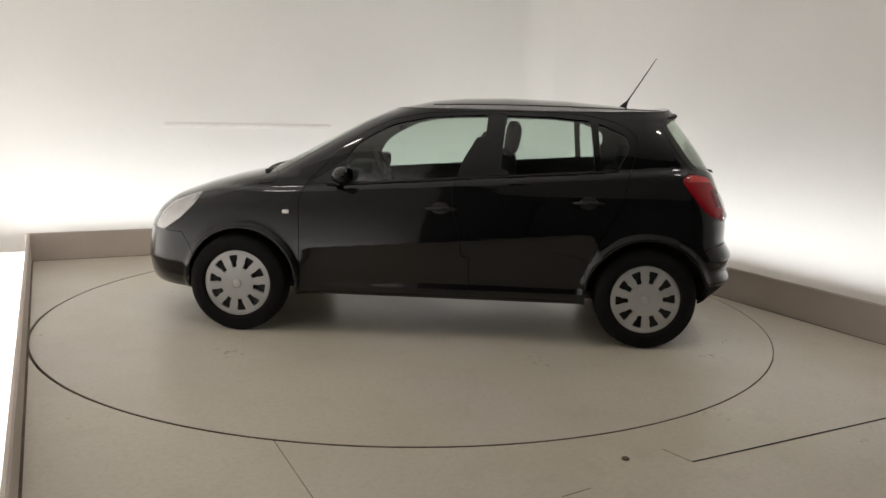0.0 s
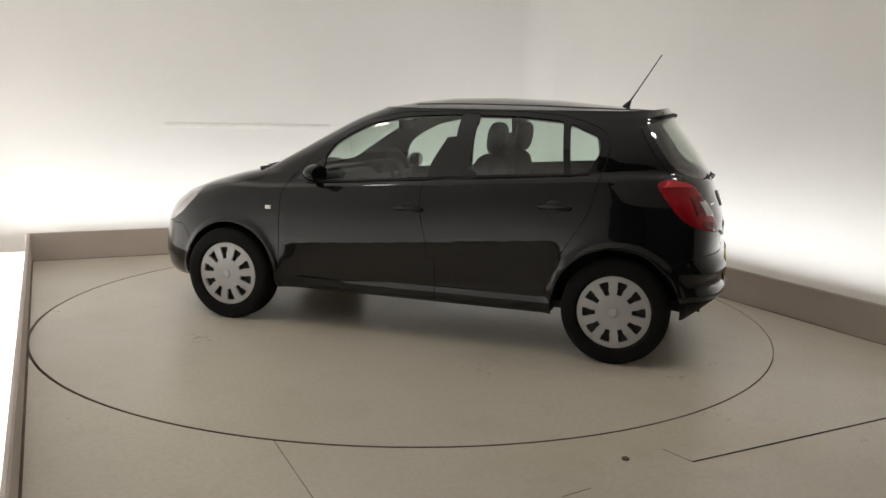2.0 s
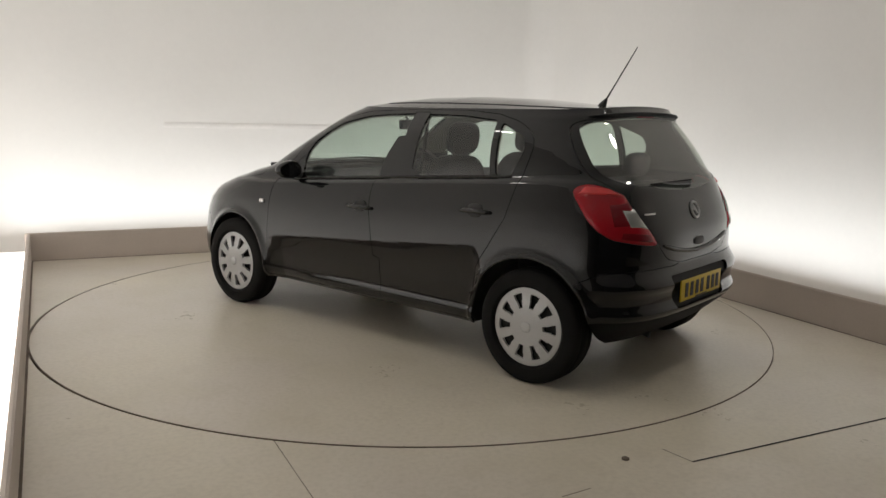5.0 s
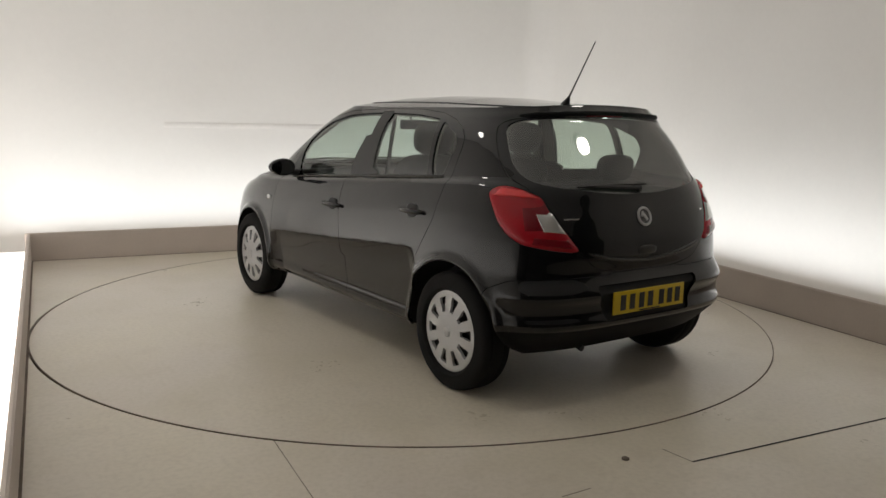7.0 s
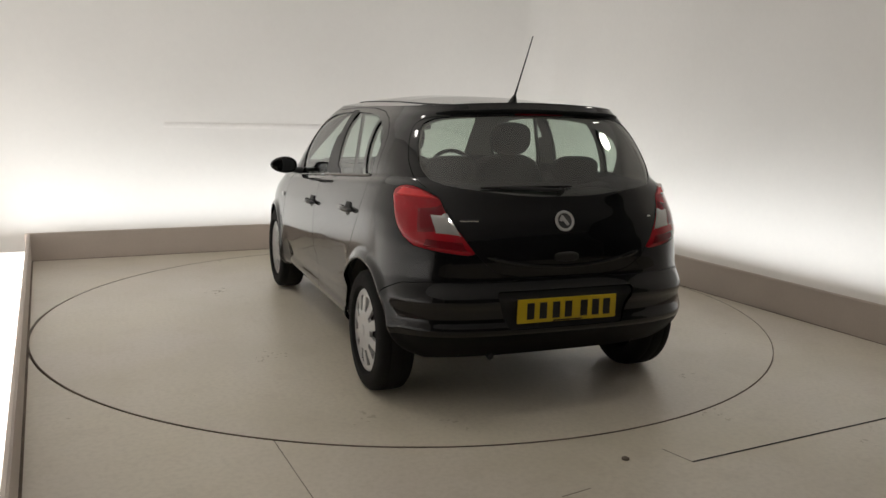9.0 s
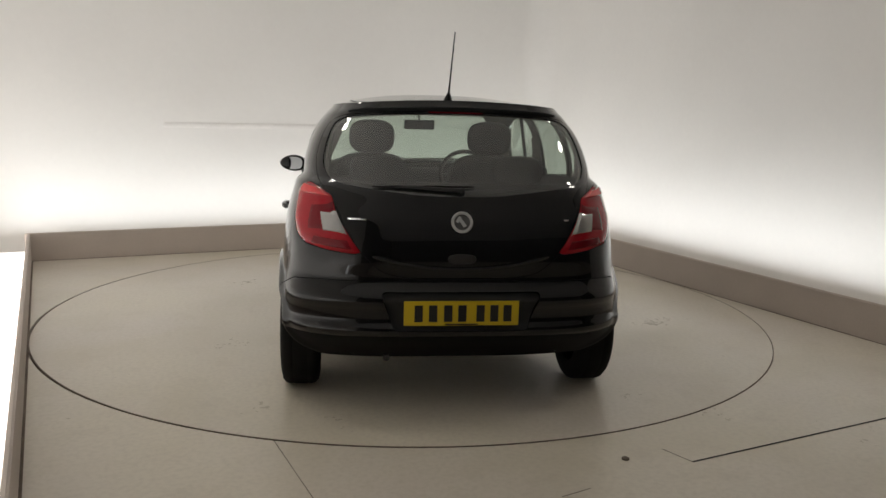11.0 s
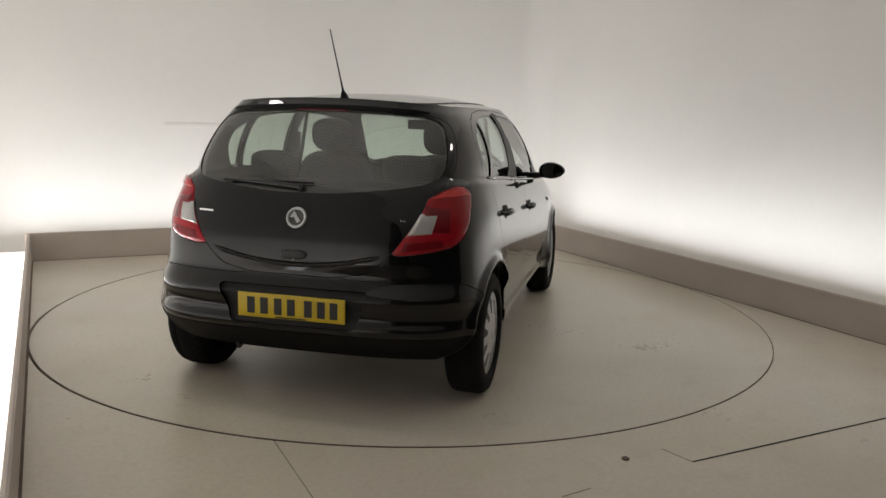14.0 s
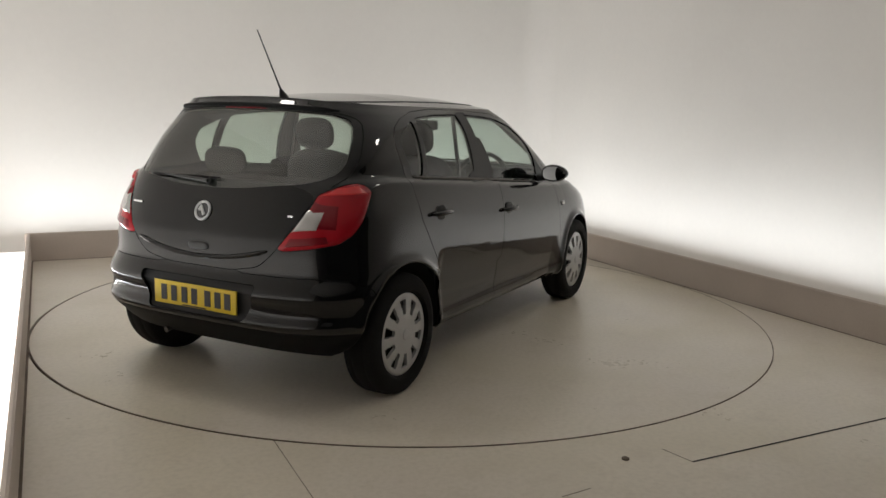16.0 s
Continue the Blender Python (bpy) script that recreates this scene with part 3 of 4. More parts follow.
def panel(name, mask, mat, parent, label="", gap=0.0018, sink=0.0, flange=0.016, puff=0.0):
    """One body panel out of the faces in the mask, with a rim turned inwards."""
    rows, cols = np.nonzero(mask)
    if not len(rows):
        return None
    faces = [quad(r, c) for r, c in zip(rows, cols)]
    used = sorted({i for f in faces for i in f})
    idx = {v: i for i, v in enumerate(used)}
    P, N = P_FLAT[used].copy(), N_FLAT[used]
    faces = [[idx[i] for i in f] for f in faces]
    seen = {}
    for f in faces:
        for a, b in zip(f, f[1:] + f[:1]):
            seen[(a, b)] = f
    rim = [(a, b) for a, b in seen if (b, a) not in seen]
    into, cnt = np.zeros_like(P), np.zeros(len(P))
    for a, b in rim:
        c = P[seen[(a, b)]].mean(0) - (P[a] + P[b]) / 2
        e = P[b] - P[a]
        le = np.linalg.norm(e)
        if le > 1e-6:
            c = c - e * (c @ e) / le ** 2
        lc = np.linalg.norm(c)
        if lc > 1e-6:
            for i in (a, b):
                into[i] += c / lc
    ln = np.linalg.norm(into, axis=1, keepdims=True)
    P = P + np.where(ln > 1e-6, into / np.maximum(ln, 1e-6), 0) * gap - N * sink
    if puff:
        edge = np.full(len(P), 9.0)
        border = P[sorted({i for e in rim for i in e})]
        for i in range(0, len(P), 400):
            edge[i:i + 400] = np.sqrt(((P[i:i + 400, None] - border[None]) ** 2).sum(-1)).min(1)
        P = P + N * (puff * (1 - np.exp(-edge / 0.015)))[:, None]
    verts = [tuple(p) for p in P]
    out = [f[::-1] for f in faces]
    if flange:
        base = {}
        for a, b in rim:
            for i in (a, b):
                if i not in base:
                    base[i] = len(verts)
                    verts.append(tuple(P[i]))
                    verts.append(tuple(P[i] - N[i] * flange))
            out.append([base[a], base[b], base[b] + 1, base[a] + 1])
    me = mesh_of(name, verts, out, mat)
    # turn the faces outwards
    f0 = me.polygons[len(faces) // 2]
    if f0.normal.dot(Vector(N[faces[len(faces) // 2][0]])) < 0:
        me.flip_normals()
    if not puff:
        flat = [(0.0, 0.0, 0.0)] * (len(verts) - len(P))
        me.normals_split_custom_set_from_vertices([tuple(map(float, n)) for n in N] + flat)
    return part(name, me, mat, parent, label)

LEFT = C_F[..., 1] > 0
def lab(name):
    return LAB == LABELS.index(name)

body = panel("body_shell", lab("body_shell"), PAINT, car, "gloss black body shell")
panel("front_bumper", lab("front_bumper"), PAINT, car)
panel("bonnet", lab("bonnet"), PAINT, car)
rear_bumper = panel("rear_bumper", lab("rear_bumper"), PAINT, car)
panel("plate_recess", lab("plate_recess"), PAINT, rear_bumper, sink=0.028, flange=0.0, gap=-0.002)
# body-coloured in truth; matt black here paints the shade under the bumper
panel("shaded_bumper", lab("valance"), SHADE_BLACK, car, "lower part of the bumper, its shade painted matt black", gap=0.0006)
tailgate = panel("tailgate", lab("tailgate"), PAINT, car)
panel("rear_spoiler", lab("spoiler"), PAINT, car, gap=0.0004)
panel("windscreen", lab("windscreen"), GLASS, car, sink=0.004, flange=0.0, gap=-0.004)
panel("rear_window_glass", lab("tailgate_window"), DARK_GLASS, tailgate, "tinted heated rear window", sink=0.004, flange=0.0, gap=-0.004)
for side in (LEFT, ~LEFT):
    fd = panel("front_door", lab("front_door") & side, PAINT, car)
    rd = panel("rear_door", lab("rear_door") & side, PAINT, car)
    panel("window_glass", lab("front_window") & side, GLASS, fd, "green tinted glass", sink=0.006, flange=0.0, gap=-0.004)
    panel("window_glass", lab("rear_window") & side, GLASS, rd, "green tinted glass", sink=0.006, flange=0.0, gap=-0.004)
    panel("quarter_glass", lab("quarter_window") & side, GLASS, rd, "green tinted glass", sink=0.006, flange=0.0, gap=-0.004)
    panel("mirror_sail", lab("sail") & side, TRIM, fd, gap=0.0005)
    panel("pillar_trim", lab("pillar_trim") & side, TRIM, car, gap=0.0005, sink=0.002)
    tl = panel("tail_lamp", lab("tail_lamp") & side, RED_LENS, car, "red rear lamp cluster with a clear lens", puff=0.010, flange=0.03)
    panel("headlamp", lab("headlamp") & side, CLEAR_LENS, car, "clear headlamp lens", puff=0.006, flange=0.03)

def roof():
    """Domed roof skin from the top rail of the shell to the ridge."""
    line = P_V[-1]
    rings, n = [], 16
    verts, faces = [], []
    ridge_x, ridge_z = [-1.55, -1.3, -1.1, -0.75, -0.4, -0.1, 0.1, 0.25, 0.33], [1.406, 1.424, 1.442, 1.469, 1.478, 1.470, 1.451, 1.424, 1.403]
    for k in range(n + 1):
        t = k / n
        e = 1 - (1 - t) ** 1.25
        sx = np.clip(line[:, 0], -1.22, 0.02)
        x = line[:, 0] * (1 - e) + sx * e
        y = line[:, 1] * (1 - e) * 1.0
        side = 1 - (1 - e) ** 2.6
        z = line[:, 2] + (np.interp(x, ridge_x, ridge_z) - line[:, 2]) * side
        verts += [tuple(p) for p in np.stack([x, y, z], -1)]
    for k in range(n):
        for c in range(COLS):
            j = (c + 1) % COLS
            faces.append((k * COLS + c, (k + 1) * COLS + c, (k + 1) * COLS + j, k * COLS + j))
    me = mesh_of("roof", verts, faces, PAINT)
    bm = bmesh.new()
    bm.from_mesh(me)
    bmesh.ops.remove_doubles(bm, verts=bm.verts[:], dist=0.0008)
    return bm

roof_ob = part("roof", roof(), PAINT, car)

def roof_rail(sgn):
    """Points of the ditch moulding along the roof's edge, rear to front."""
    line = P_V[-1]
    e = 1 - (1 - 2.2 / 16) ** 1.25
    pts = []
    for c in range(0, COLS, 9):
        x, y, z = line[c]
        if y * sgn > 0.3 and -1.36 < x < 0.10:
            top = np.interp(x, [-1.55, -1.3, -1.1, -0.75, -0.4, -0.1, 0.1, 0.25, 0.33], [1.406, 1.424, 1.442, 1.469, 1.478, 1.470, 1.451, 1.424, 1.403])
            pts.append((x, y * (1 - e), z + (top - z) * (1 - (1 - e) ** 2.6)))
    return sorted(pts)

def lining(upper):
    """Dark inner skin behind the panels, open at the windows and wheel arches."""
    open_ = np.zeros(LAB.shape, bool)
    for nm in ("windscreen", "front_window", "rear_window", "quarter_window", "tailgate_window", "front_arch", "rear_arch"):
        open_ |= lab(nm)
    P = P_FLAT - N_FLAT * 0.024
    rows, cols = np.nonzero(~open_ & ((C_F[..., 2] > 1.06) == upper))
    faces = [quad(r, c) for r, c in zip(rows, cols)]
    used = sorted({i for f in faces for i in f})
    idx = {v: i for i, v in enumerate(used)}
    return mesh_of("lining", P[used], [[idx[i] for i in f] for f in faces], PILLAR_TRIM if upper else CABIN)

part("inner_lining", lining(False), CABIN, car, "dark inner lining")
part("pillar_lining", lining(True), PILLAR_TRIM, car, "grey inner pillar lining")
# headlining under the roof and floor pan
part("headlining", box((1.28, 0.90, 0.02), (-0.52, 0, 1.386), 0.008), HEADCLOTH, car, "pale grey headlining")
part("floor_pan", box((2.0, 1.34, 0.05), (0, 0, 0.285), 0.01), CABIN, car)
part("floor_pan", box((0.55, 1.0, 0.05), (-1.42, 0, 0.31), 0.01), CABIN, car)
part("floor_pan", box((0.55, 1.0, 0.05), (1.50, 0, 0.285), 0.01), CABIN, car)

# ---- places on the shell ----
def skin(x, z, sgn=1, out=0.0):
    """A point of the shell's side at (x, z), pushed outwards."""
    lo, hi = 0.0, 1.0
    for _ in range(30):
        m = (lo + hi) / 2
        if float(_half(np.array(m), np.array(z))[0]) < x:
            lo = m
        else:
            hi = m
    return Vector((x, sgn * (float(_half(np.array(lo), np.array(z))[1]) + out), z))

def tail_skin(y, z, out=0.0):
    lo, hi = 0.0, 0.44
    for _ in range(30):
        m = (lo + hi) / 2
        if float(_half(np.array(m), np.array(z))[1]) < abs(y):
            lo = m
        else:
            hi = m
    return Vector((float(_half(np.array(lo), np.array(z))[0]) - out, y, z))

def nose_skin(y, z, out=0.0):
    lo, hi = 0.44, 1.0
    for _ in range(30):
        m = (lo + hi) / 2
        if float(_half(np.array(m), np.array(z))[1]) > abs(y):
            lo = m
        else:
            hi = m
    return Vector((float(_half(np.array(lo), np.array(z))[0]) + out, y, z + out))

def pad(size, at, tilt=0.0, power=0.55):
    """A stuffed cushion: a rounded block with full edges."""
    bm = bmesh.new()
    bmesh.ops.create_uvsphere(bm, u_segments=28, v_segments=18, radius=1.0)
    for v in bm.verts:
        v.co = Vector([math.copysign(abs(c) ** power, c) for c in v.co])
        v.co = Vector((v.co.x * size[0] / 2, v.co.y * size[1] / 2, v.co.z * size[2] / 2))
    bmesh.ops.transform(bm, matrix=Matrix.Translation(at) @ pose(0, 0, 0, 0, tilt, 0), verts=bm.verts[:])
    return bm

# ---- wheels ----
def tyre_mesh():
    r, w = WHEEL_R, 0.093
    return lathe([(0.202, -w * 0.8), (0.222, -w * 0.98), (0.255, -w), (r - 0.022, -w * 0.93), (r - 0.006, -w * 0.78), (r, -w * 0.5), (r - 0.004, -w * 0.36), (r, -w * 0.3), (r, 0.0),
                  (r, w * 0.3), (r - 0.004, w * 0.36), (r, w * 0.5), (r - 0.006, w * 0.78), (r - 0.022, w * 0.93), (0.255, w), (0.222, w * 0.98), (0.206, w * 0.8), (0.202, w * 0.6)], 72)

def cover_mesh():
    """Domed wheel cover with ten slots near its rim, outer face towards +y."""
    n, slots = 200, 10
    rad = [0.0, 0.025, 0.05, 0.07, 0.085, 0.096, 0.115, 0.135, 0.152, 0.167, 0.184, 0.194, 0.199]
    bulge = lambda r: 0.020 * (1 - (r / 0.2) ** 2) + 0.006 * math.exp(-((r - 0.188) / 0.008) ** 2)
    verts, faces, cut = [], [], {}
    for r in rad:
        for k in range(n):
            a = 2 * math.pi * k / n
            verts.append((r * math.cos(a), bulge(r), r * math.sin(a)))
    def is_slot(i, k):
        if not 5 <= i <= 8:
            return False
        half = (3.6, 4.1, 4.6, 5.0)[i - 5]
        return abs((k % (n // slots)) + 0.5 - n / slots / 2) < half
    for i in range(len(rad) - 1):
        for k in range(n):
            j = (k + 1) % n
            if not is_slot(i, k):
                f = (i * n + k, i * n + j, (i + 1) * n + j, (i + 1) * n + k)
                faces.append(f)
    edges = {}
    for f in faces:
        for a, b in zip(f, f[1:] + f[:1]):
            edges[(a, b)] = 1
    low = {}
    extra = []
    for a, b in edges:
        if (b, a) not in edges and a >= n:
            for i in (a, b):
                if i not in low:
                    low[i] = len(verts)
                    x, y, z = verts[i]
                    verts.append((x, y - 0.016, z))
            extra.append((b, a, low[a], low[b]))
    bm = bmesh.new()
    vs = [bm.verts.new(v) for v in verts]
    for f in faces + extra:
        bm.faces.new([vs[i] for i in f])
    bmesh.ops.remove_doubles(bm, verts=vs[:n], dist=0.001)
    return bm

def wheel(x, y, spin):
    side = 1 if y > 0 else -1
    ob = part("wheel", tyre_mesh(), RUBBER, car)
    ob.matrix_basis = pose(x, y - side * 0.088, WHEEL_Z, 0, 0, 0 if side > 0 else 180) @ pose(0, 0, 0, 0, spin, 0)
    rim = part("rim", lathe([(0.0, 0.045), (0.10, 0.045), (0.190, 0.05), (0.203, 0.074)], 48), BLACK_PRINT, ob, "black steel rim")
    cover = part("wheel_cover", cover_mesh(), SILVER, ob, "silver ten-slot plastic wheel cover")
    cover.matrix_basis = pose(0, 0.070, 0) @ Matrix.Diagonal((1.052, 1, 1.052, 1))
    hub = part("hub_cap", lathe([(0.0, 0.094), (0.022, 0.0935), (0.028, 0.091), (0.031, 0.086)], 32), SILVER, ob)
    return ob

for wx, wy, spin in ((WB2, WHEEL_Y, 8), (-WB2, WHEEL_Y, -14), (WB2, -WHEEL_Y, 21), (-WB2, -WHEEL_Y, 4)):
    wheel(wx, wy, spin)
    # inner wheel house
    s = 1 if wy > 0 else -1
    bm = bmesh.new()
    n = 40
    ax, ar = FRONT_ARCH if wx > 0 else REAR_ARCH
    prof = [(ar + 0.02, 0.80), (ar + 0.016, 0.45), (0.0, 0.45)]
    rings = []
    for r, y in prof:
        rings.append([bm.verts.new((ax + r * math.cos(a), s * min(y, abs(skin(ax + r * math.cos(a), max(0.25, WHEEL_Z + r * math.sin(a))).y) - 0.02), max(0.25, WHEEL_Z + r * math.sin(a)))) for a in np.linspace(-0.2, math.pi + 0.2, n)])
    for a, b in zip(rings, rings[1:]):
        for k in range(n - 1):
            bm.faces.new((a[k], a[k + 1], b[k + 1], b[k]))
    part("wheel_house", bm, BLACK_PRINT, car)
    bm = tube([(wx, s * 0.45, WHEEL_Z), (wx, s * 0.72, WHEEL_Z)], 0.05, 14)
    part("axle_stub", bm, STEEL, car)

# ---- cabin ----
def seat(y):
    root = part("front_seat", box((0.50, 0.50, 0.16), (0, 0, 0.46), 0.05, segments=3), CLOTH, car, "charcoal cloth front seat")
    back = part("backrest", pad((0.17, 0.50, 0.66), (-0.31, 0, 0.80), -12), CLOTH, root)
    part("headrest", pad((0.10, 0.27, 0.20), (-0.405, 0, 1.225), -8, 0.7), CLOTH, root)
    for dy in (-0.07, 0.07):
        part("headrest_post", tube([(-0.385, dy, 1.08), (-0.40, dy, 1.17)], 0.006, 8), STEEL, root)
    root.matrix_basis = pose(-0.02, y, 0)
    return root

seat(0.355)
seat(-0.355)
bench = part("rear_bench", box((0.46, 1.22, 0.15), (-0.86, 0, 0.50), 0.05, segments=3), CLOTH, car, "charcoal cloth rear bench")
part("backrest", box((0.13, 1.22, 0.52), (-1.13, 0, 0.76), 0.05, pose(0, 0, 0, 0, -14, 0), segments=3), CLOTH, bench)
for dy in (-0.36, 0.36):
    part("headrest", pad((0.085, 0.27, 0.15), (-1.215, dy, 1.09), -8, 0.65), CLOTH, bench)
part("parcel_shelf", box((0.42, 1.08, 0.02), (-1.42, 0, 0.985), 0.006), CABIN, car)
part("dashboard", box((0.40, 1.32, 0.30), (0.82, 0, 0.80), 0.07, pose(0, 0, 0, 0, 8, 0), segments=3), CABIN, car)
part("cowl", box((0.34, 1.26, 0.03), (1.0, 0, 0.945), 0.01, pose(0, 0, 0, 0, 6, 0)), CABIN, car)
part("instrument_hood", box((0.16, 0.34, 0.09), (0.66, -0.36, 0.965), 0.03, segments=3), CABIN, car)

def ring(R, r, n=36, m=10):
    bm = bmesh.new()
    vs = [[bm.verts.new(((R + r * math.cos(b)) * math.cos(a), (R + r * math.cos(b)) * math.sin(a), r * math.sin(b))) for b in np.linspace(0, 2 * math.pi, m, endpoint=False)] for a in np.linspace(0, 2 * math.pi, n, endpoint=False)]
    for i in range(n):
        for k in range(m):
            bm.faces.new((vs[i][k], vs[(i + 1) % n][k], vs[(i + 1) % n][(k + 1) % m], vs[i][(k + 1) % m]))
    return bm

wheel_pose = pose(0.50, -0.36, 0.93, 0, -65, 0)
steering = part("steering_wheel", ring(0.182, 0.015), CABIN, car, "black steering wheel")
steering.matrix_basis = wheel_pose
part("hub", box((0.15, 0.13, 0.05), (0, 0, -0.01), 0.02), CABIN, steering)
for a in (90, 270, 180):
    part("spoke", tube([(0, 0, -0.01), (0.17 * math.cos(radians(a)), 0.17 * math.sin(radians(a)), 0)], 0.014, 8), STEEL, steering)
mirror_in = part("interior_mirror", box((0.03, 0.21, 0.065), (0.33, 0, 1.285), 0.014, segments=3), CABIN, car, "rear-view mirror")
part("stalk", tube([(0.34, 0, 1.30), (0.40, 0, 1.365)], 0.008, 8), CABIN, mirror_in)
for sgn in (1, -1):
    part("belt_trim", box((0.02, 0.02, 0.42), (-0.33, sgn * 0.60, 1.15), 0.006, pose(0, 0, 0, sgn * 9, 0, 0)), CABIN, car)

# ---- fittings on the shell ----
def strip(points, w, t, mat, name, parent, label=""):
    """A narrow raised moulding through the points."""
    bm = tube(points, [w * (0.5 if i in (0, len(points) - 1) else 1) for i in range(len(points))], 8)
    return part(name, bm, mat, parent, label)

for sgn in (1, -1):
    doors = [o for o in car.children if o.name.startswith(("front_door", "rear_door")) and (sum(v.co.y for v in o.data.vertices) > 0) == (sgn > 0)]
    for d in doors:
        cx, cz = (-0.005, 0.806) if d.name.startswith("front_door") else (-0.884, 0.866)
        c = skin(cx, cz, sgn, 0.0)
        # black pad on the door skin; its colour stands in for the recess's shade
        cup = part("handle_shade", pad((0.105, 0.014, 0.082), c + Vector((0, 0, -0.002)), 0, 0.8), BLACK_PRINT, d, "black pad painting the shade of the handle recess")
        pts = [skin(cx + dx, cz + 0.004 * (1 - (dx / 0.1) ** 2), sgn, o) for dx, o in ((-0.095, 0.004), (-0.085, 0.022), (-0.045, 0.034), (0.0, 0.038), (0.045, 0.034), (0.085, 0.022), (0.095, 0.004))]
        part("door_handle", tube(pts, [0.008, 0.012, 0.0135, 0.014, 0.0135, 0.012, 0.008], 10), PAINT, d, "black door handle")
    # waist seal under the windows
    pts = [skin(x, float(belt(np.array(x))) - 0.004 + (0.0 if x < 0.6 else -0.004), sgn, 0.002) for x in np.linspace(0.70, -1.06, 24)]
    strip(pts, 0.009, 0.008, PAINT, "waist_seal", car, "narrow gloss seal under the side windows")
    # side repeater
    c = skin(0.94, 0.757, sgn, 0.003)
    part("side_repeater", box((0.045, 0.012, 0.028), c, 0.006, segments=3), CLEAR_LENS, car, "small clear side repeater lamp")
    # door mirror
    bm = bmesh.new()
    bmesh.ops.create_uvsphere(bm, u_segments=28, v_segments=18, radius=1.0)
    for v in bm.verts:
        x, y, z = v.co
        if x < -0.35:
            x = -0.35 - (abs(x) - 0.35) * 0.12
        tap = 1.0 - 0.22 * (y + 1) * 0.5
        v.co = Vector((x * 0.066, y * 0.092, z * 0.064 * tap))
    bmesh.ops.transform(bm, matrix=Matrix.Translation((0.575, 0, 0.992)), verts=bm.verts[:])
    for v in bm.verts:
        v.co.y = sgn * (0.876 + v.co.y)
    mir = part("door_mirror", bm, PAINT, car, "gloss black door mirror")
    gl = bmesh.new()
    outline = [(0.0, 0.070 * math.copysign(abs(math.cos(k)) ** 0.75, math.cos(k)), 0.045 * math.copysign(abs(math.sin(k)) ** 0.75, math.sin(k))) for k in np.linspace(0, 2 * math.pi, 28, endpoint=False)]
    fr_, bk_ = [gl.verts.new(v) for v in outline], [gl.verts.new((0.004, v[1], v[2])) for v in outline]
    gl.faces.new(fr_)
    gl.faces.new(bk_[::-1])
    for i in range(28):
        gl.faces.new((fr_[i], fr_[(i + 1) % 28], bk_[(i + 1) % 28], bk_[i]))
    g_ob = part("mirror_glass", gl, MIRROR, mir, "dark mirror glass")
    g_ob.matrix_basis = pose(0.544, sgn * 0.876, 0.992, 0, 0, -sgn * 14)
    part("mirror_arm", tube([(0.63, sgn * 0.725, 0.945), (0.62, sgn * 0.80, 0.955), (0.60, sgn * 0.86, 0.965)], [0.026, 0.020, 0.026], 10), TRIM, mir)
    # clear and deep red lenses set in the rear lamp
    lamp_ob = [o for o in car.children if o.name.startswith("tail_lamp") and (sum(v.co.y for v in o.data.vertices) > 0) == (sgn > 0)][0]
    def lens(name, quad_wz, mat, label, out, way=(-0.85, 0.5, 0.12)):
        bm = bmesh.new()
        nx, nz = 10, 8
        grid = []
        (w0, z0), (w1, z1), (w2, z2), (w3, z3) = quad_wz
        for a in range(nx + 1):
            row = []
            for b in range(nz + 1):
                u, v = a / nx, b / nz
                w_ = (w0 * (1 - u) + w1 * u) * (1 - v) + (w3 * (1 - u) + w2 * u) * v
                z_ = (z0 * (1 - u) + z1 * u) * (1 - v) + (z3 * (1 - u) + z2 * u) * v
                lo, hi = 0.0, 0.44
                for _ in range(26):
                    m = (lo + hi) / 2
                    x, y = _half(np.array(m), np.array(z_))
                    if float(x + y) < 0 and float(x) + float(y) < w_:
                        lo = m
                    else:
                        hi = m
                x, y = map(float, _half(np.array(lo), np.array(z_)))
                nrm = Vector(way).normalized()
                e = out if 0 < a < nx and 0 < b < nz else 0.004
                row.append(bm.verts.new((x + nrm.x * e, sgn * (y + nrm.y * e), z_ + nrm.z * e)))
            grid.append(row)
        for a in range(nx):
            for b in range(nz):
                bm.faces.new((grid[a][b], grid[a + 1][b], grid[a + 1][b + 1], grid[a][b + 1]))
        part(name, bm, mat, lamp_ob, label)
    lens("reversing_lens", [(-1.072, 0.842), (-1.225, 0.836), (-1.120, 0.934), (-1.003, 0.938)], CLEAR_LENS, "clear ribbed reversing lens", 0.0135)
    # not a separate lens: the highlight on the lamp's top, put in as colour
    lens("lens_highlight", [(-0.715, 0.996), (-1.045, 0.994), (-0.94, 1.026), (-0.78, 1.040)], HIGHLIGHT_RED, "painted highlight along the top of the red lamp", 0.017, (-0.55, 0.65, 0.5))
    lens("inner_lens", [(-0.94, 0.838), (-1.165, 0.846), (-1.075, 0.972), (-0.91, 0.965)], DARK_RED, "deep red inner lens", 0.0122)
    lens("lower_lens", [(-1.00, 0.792), (-1.285, 0.766), (-1.245, 0.812), (-1.00, 0.826)], DARK_RED, "deep red lower lens", 0.0125)

# number plate with plain bars
plate = part("number_plate", box((0.008, 0.522, 0.113), (-1.822, 0, 0.494), 0.003), YELLOW, car, "yellow rear number plate with black characters")
for k, y in enumerate((0.195, 0.130, 0.062, -0.002, -0.085, -0.148, -0.208)):
    part("character_bar", box((0.002, 0.037, 0.076), (-1.8275, y, 0.494)), BLACK_PRINT, plate, smooth=False)
part("plate_caption", box((0.002, 0.15, 0.006), (-1.8275, 0, 0.444)), BLACK_PRINT, plate, smooth=False)
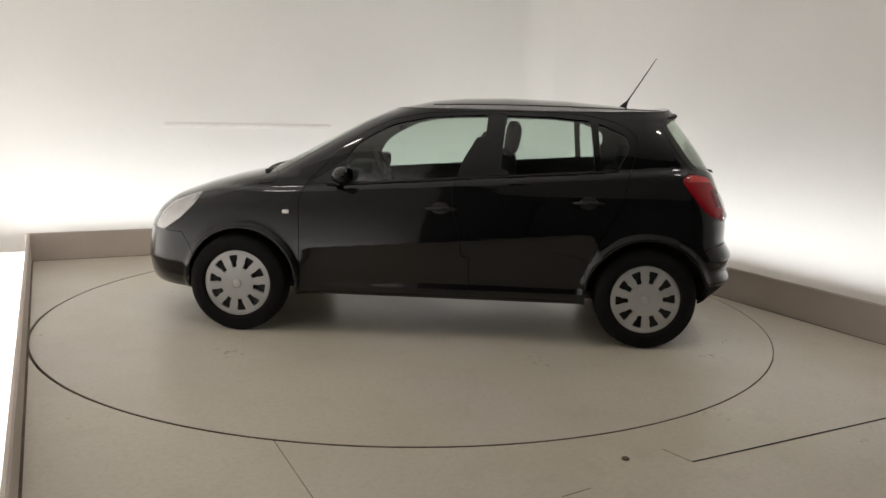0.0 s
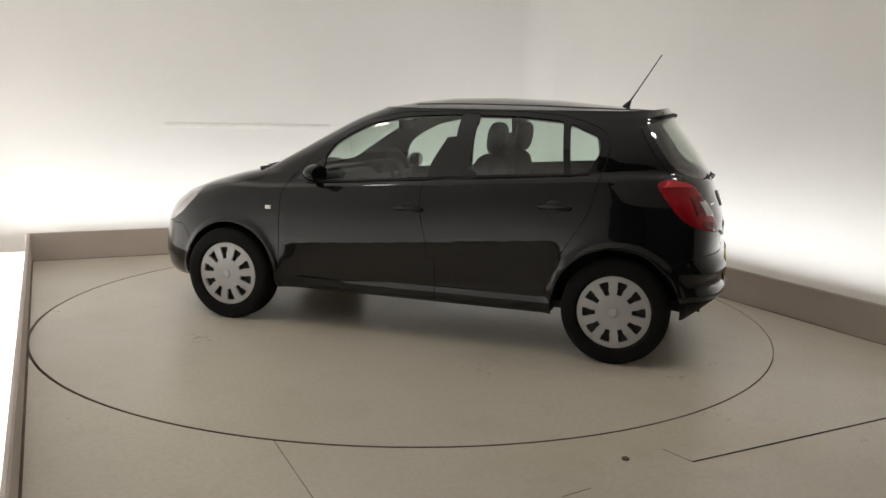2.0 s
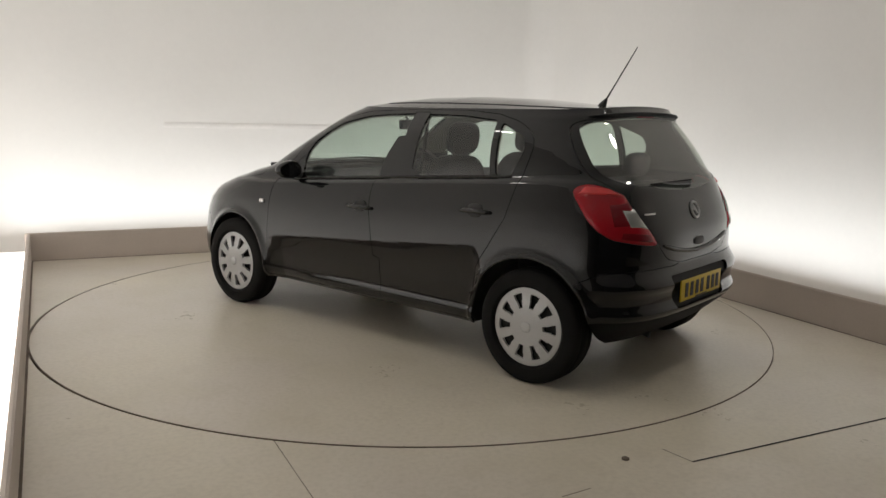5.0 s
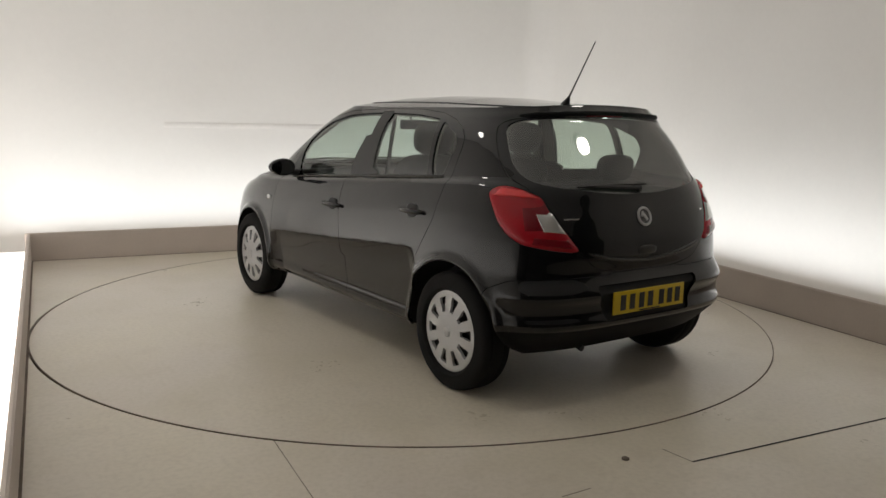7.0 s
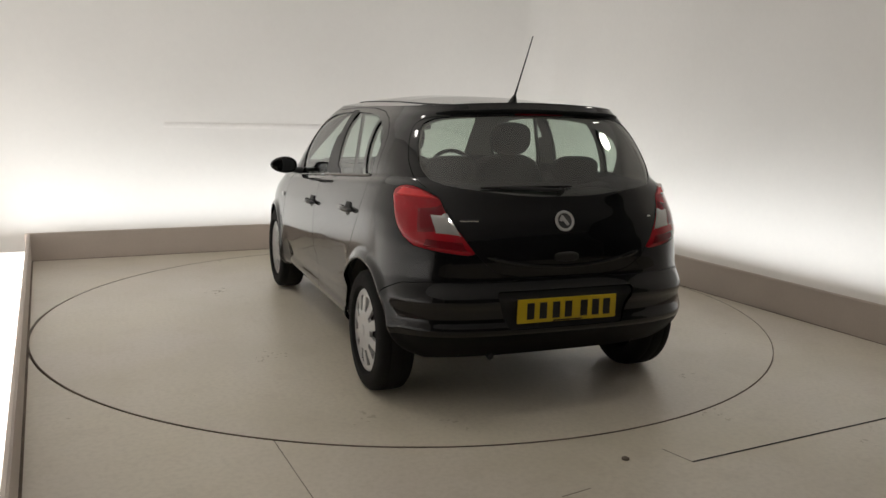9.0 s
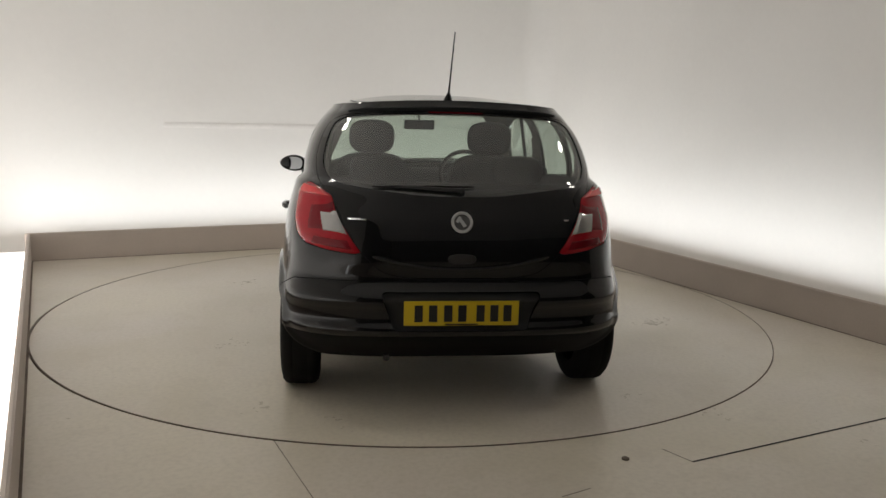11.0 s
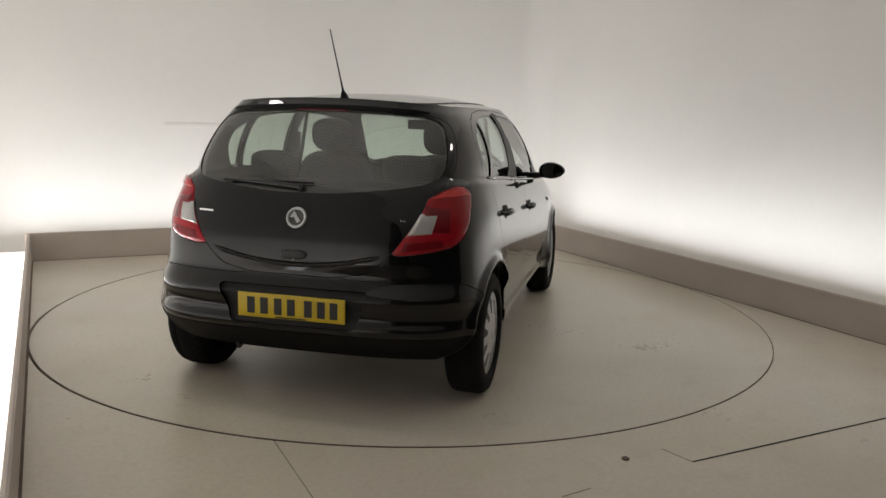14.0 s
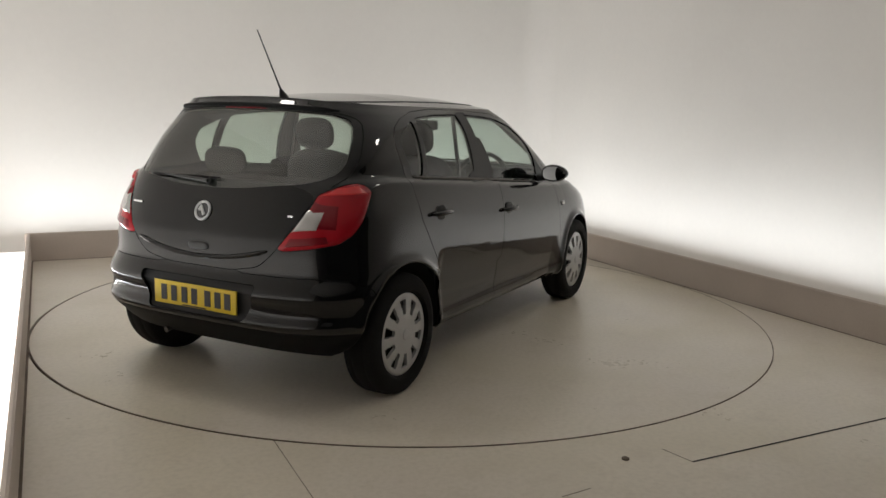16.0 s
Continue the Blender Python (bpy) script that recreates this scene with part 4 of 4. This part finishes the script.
# round badge without a maker's mark
c = tail_skin(0, 0.897, 0.004)
badge = part("badge", ring(0.043, 0.007), SILVER, tailgate, "round chrome badge")
badge.matrix_basis = Matrix.Translation(c) @ pose(0, 0, 0, 0, -70, 0)
part("badge_disc", tube([(0, 0, -0.004), (0, 0, 0.001)], [0.04, 0.04], 28), STEEL, badge)
part("badge_bar", box((0.05, 0.016, 0.006), (0, 0, 0.003), 0.002, pose(0, 0, 0, 0, 0, 35)), SILVER, badge)
part("badge_bar", box((0.03, 0.014, 0.006), (0.012, 0.016, 0.003), 0.002, pose(0, 0, 0, 0, 0, -30)), SILVER, badge)
for y, w in ((0.47, 0.085), (-0.49, 0.025)):
    c = tail_skin(y, 0.905, 0.002)
    t = tail_skin(y + 0.01, 0.905, 0.002) - tail_skin(y - 0.01, 0.905, 0.002)
    part("badge_lettering", box((0.003, w, 0.009), c, 0.001, pose(0, 0, 0, 0, 0, math.degrees(math.atan2(-t.x, t.y)))), CHROME, tailgate, "small chrome name bar")
# tailgate grip bar, and a black pad painting the shadow in its recess
pts = [tail_skin(y, 0.688 + 0.35 * y * y, 0.002) for y in np.linspace(-0.40, 0.40, 21)]
strip(pts, 0.011, 0.01, PAINT, "tailgate_moulding", tailgate)
part("grip_shade", pad((0.02, 0.13, 0.045), tail_skin(0, 0.735, 0.0), 0, 0.75), BLACK_PRINT, tailgate)
# high-level brake lamp under the spoiler
part("brake_lamp", box((0.014, 0.26, 0.009), tail_skin(0, 1.352, -0.006) + Vector((0, 0, 0.028)), 0.004), DARK_RED, tailgate, "dark red high-level brake lamp")
# lip along the spoiler's rear edge; matt black paints the shade on its downward face
lip = []
for y in np.linspace(-0.505, 0.505, 33):
    p = tail_skin(float(y), 1.366, 0.004)
    q = arched(np.array([p.x, p.y, p.z]))
    lip.append((float(q[0]), float(q[1]), float(q[2])))
part("spoiler_lip", tube(lip, [0.003, 0.008] + [0.012] * 29 + [0.008, 0.003], 10), SHADE_BLACK, tailgate, "spoiler lip over the rear window, its shade painted black")
# rear wiper
wip = part("rear_wiper", tube([tail_skin(0.0, 1.03, 0.004), tail_skin(0.0, 1.035, 0.022)], [0.020, 0.015], 14), TRIM, tailgate, "black rear wiper")
part("wiper_arm", tube([tail_skin(y, 1.035 + 0.02 * y / 0.38, 0.022 - 0.01 * y) for y in (0.0, 0.1, 0.2, 0.30)], [0.010, 0.009, 0.007, 0.005], 8), TRIM, wip)
part("wiper_blade", tube([tail_skin(y, 1.050 - 0.01 * y, 0.012) for y in (-0.06, 0.1, 0.25, 0.40)], [0.004, 0.006, 0.006, 0.004], 8), RUBBER, wip)
# under the bumper
part("lower_valance", box((0.08, 1.0, 0.05), (-1.63, 0, 0.275), 0.02, pose(0, 0, 0, 0, 20, 0)), TRIM, car)
part("exhaust_pipe", tube([(-1.45, 0.33, 0.262), (-1.66, 0.33, 0.262), (-1.70, 0.33, 0.252)], 0.016, 12), TRIM, car)
for sgn in (1, -1):
    strip(roof_rail(sgn), 0.004, 0.004, TRIM, "roof_moulding", roof_ob, "black roof ditch moulding")
# aerial
base = part("aerial", tube([(-1.155, 0, 1.43), (-1.165, 0, 1.447), (-1.182, 0, 1.475)], [0.026, 0.02, 0.008], 12), TRIM, car, "black roof aerial")
part("mast", tube([(-1.18, 0, 1.472), (-1.21, 0, 1.52), (-1.357, 0, 1.760)], [0.006, 0.0042, 0.0030], 8), TRIM, base)
part("bonnet_seal", box((0.03, 1.16, 0.02), (1.12, 0, 0.985), 0.006), TRIM, car)
for y0 in (0.46, -0.04):
    pts = [nose_skin(y0 - 0.5 * k / 6, 0.990 + 0.010 * math.sin(k / 6 * math.pi), 0.004) for k in range(7)]
    wp = part("front_wiper", tube(pts, [0.009, 0.008, 0.007, 0.007, 0.006, 0.006, 0.005], 8), TRIM, car, "black windscreen wiper")

# ---- what moves ----
def motions():
    times = [0.25 * k for k in range(65)]
    spin = [(t, pose(0, 0, 0, 0, 0, TURN0 + RATE * t)) for t in times]
    walk(turntable, spin)
    walk(car, [(t, m @ pose(CAR_X, CAR_Y, 0)) for t, m in spin])


motions()
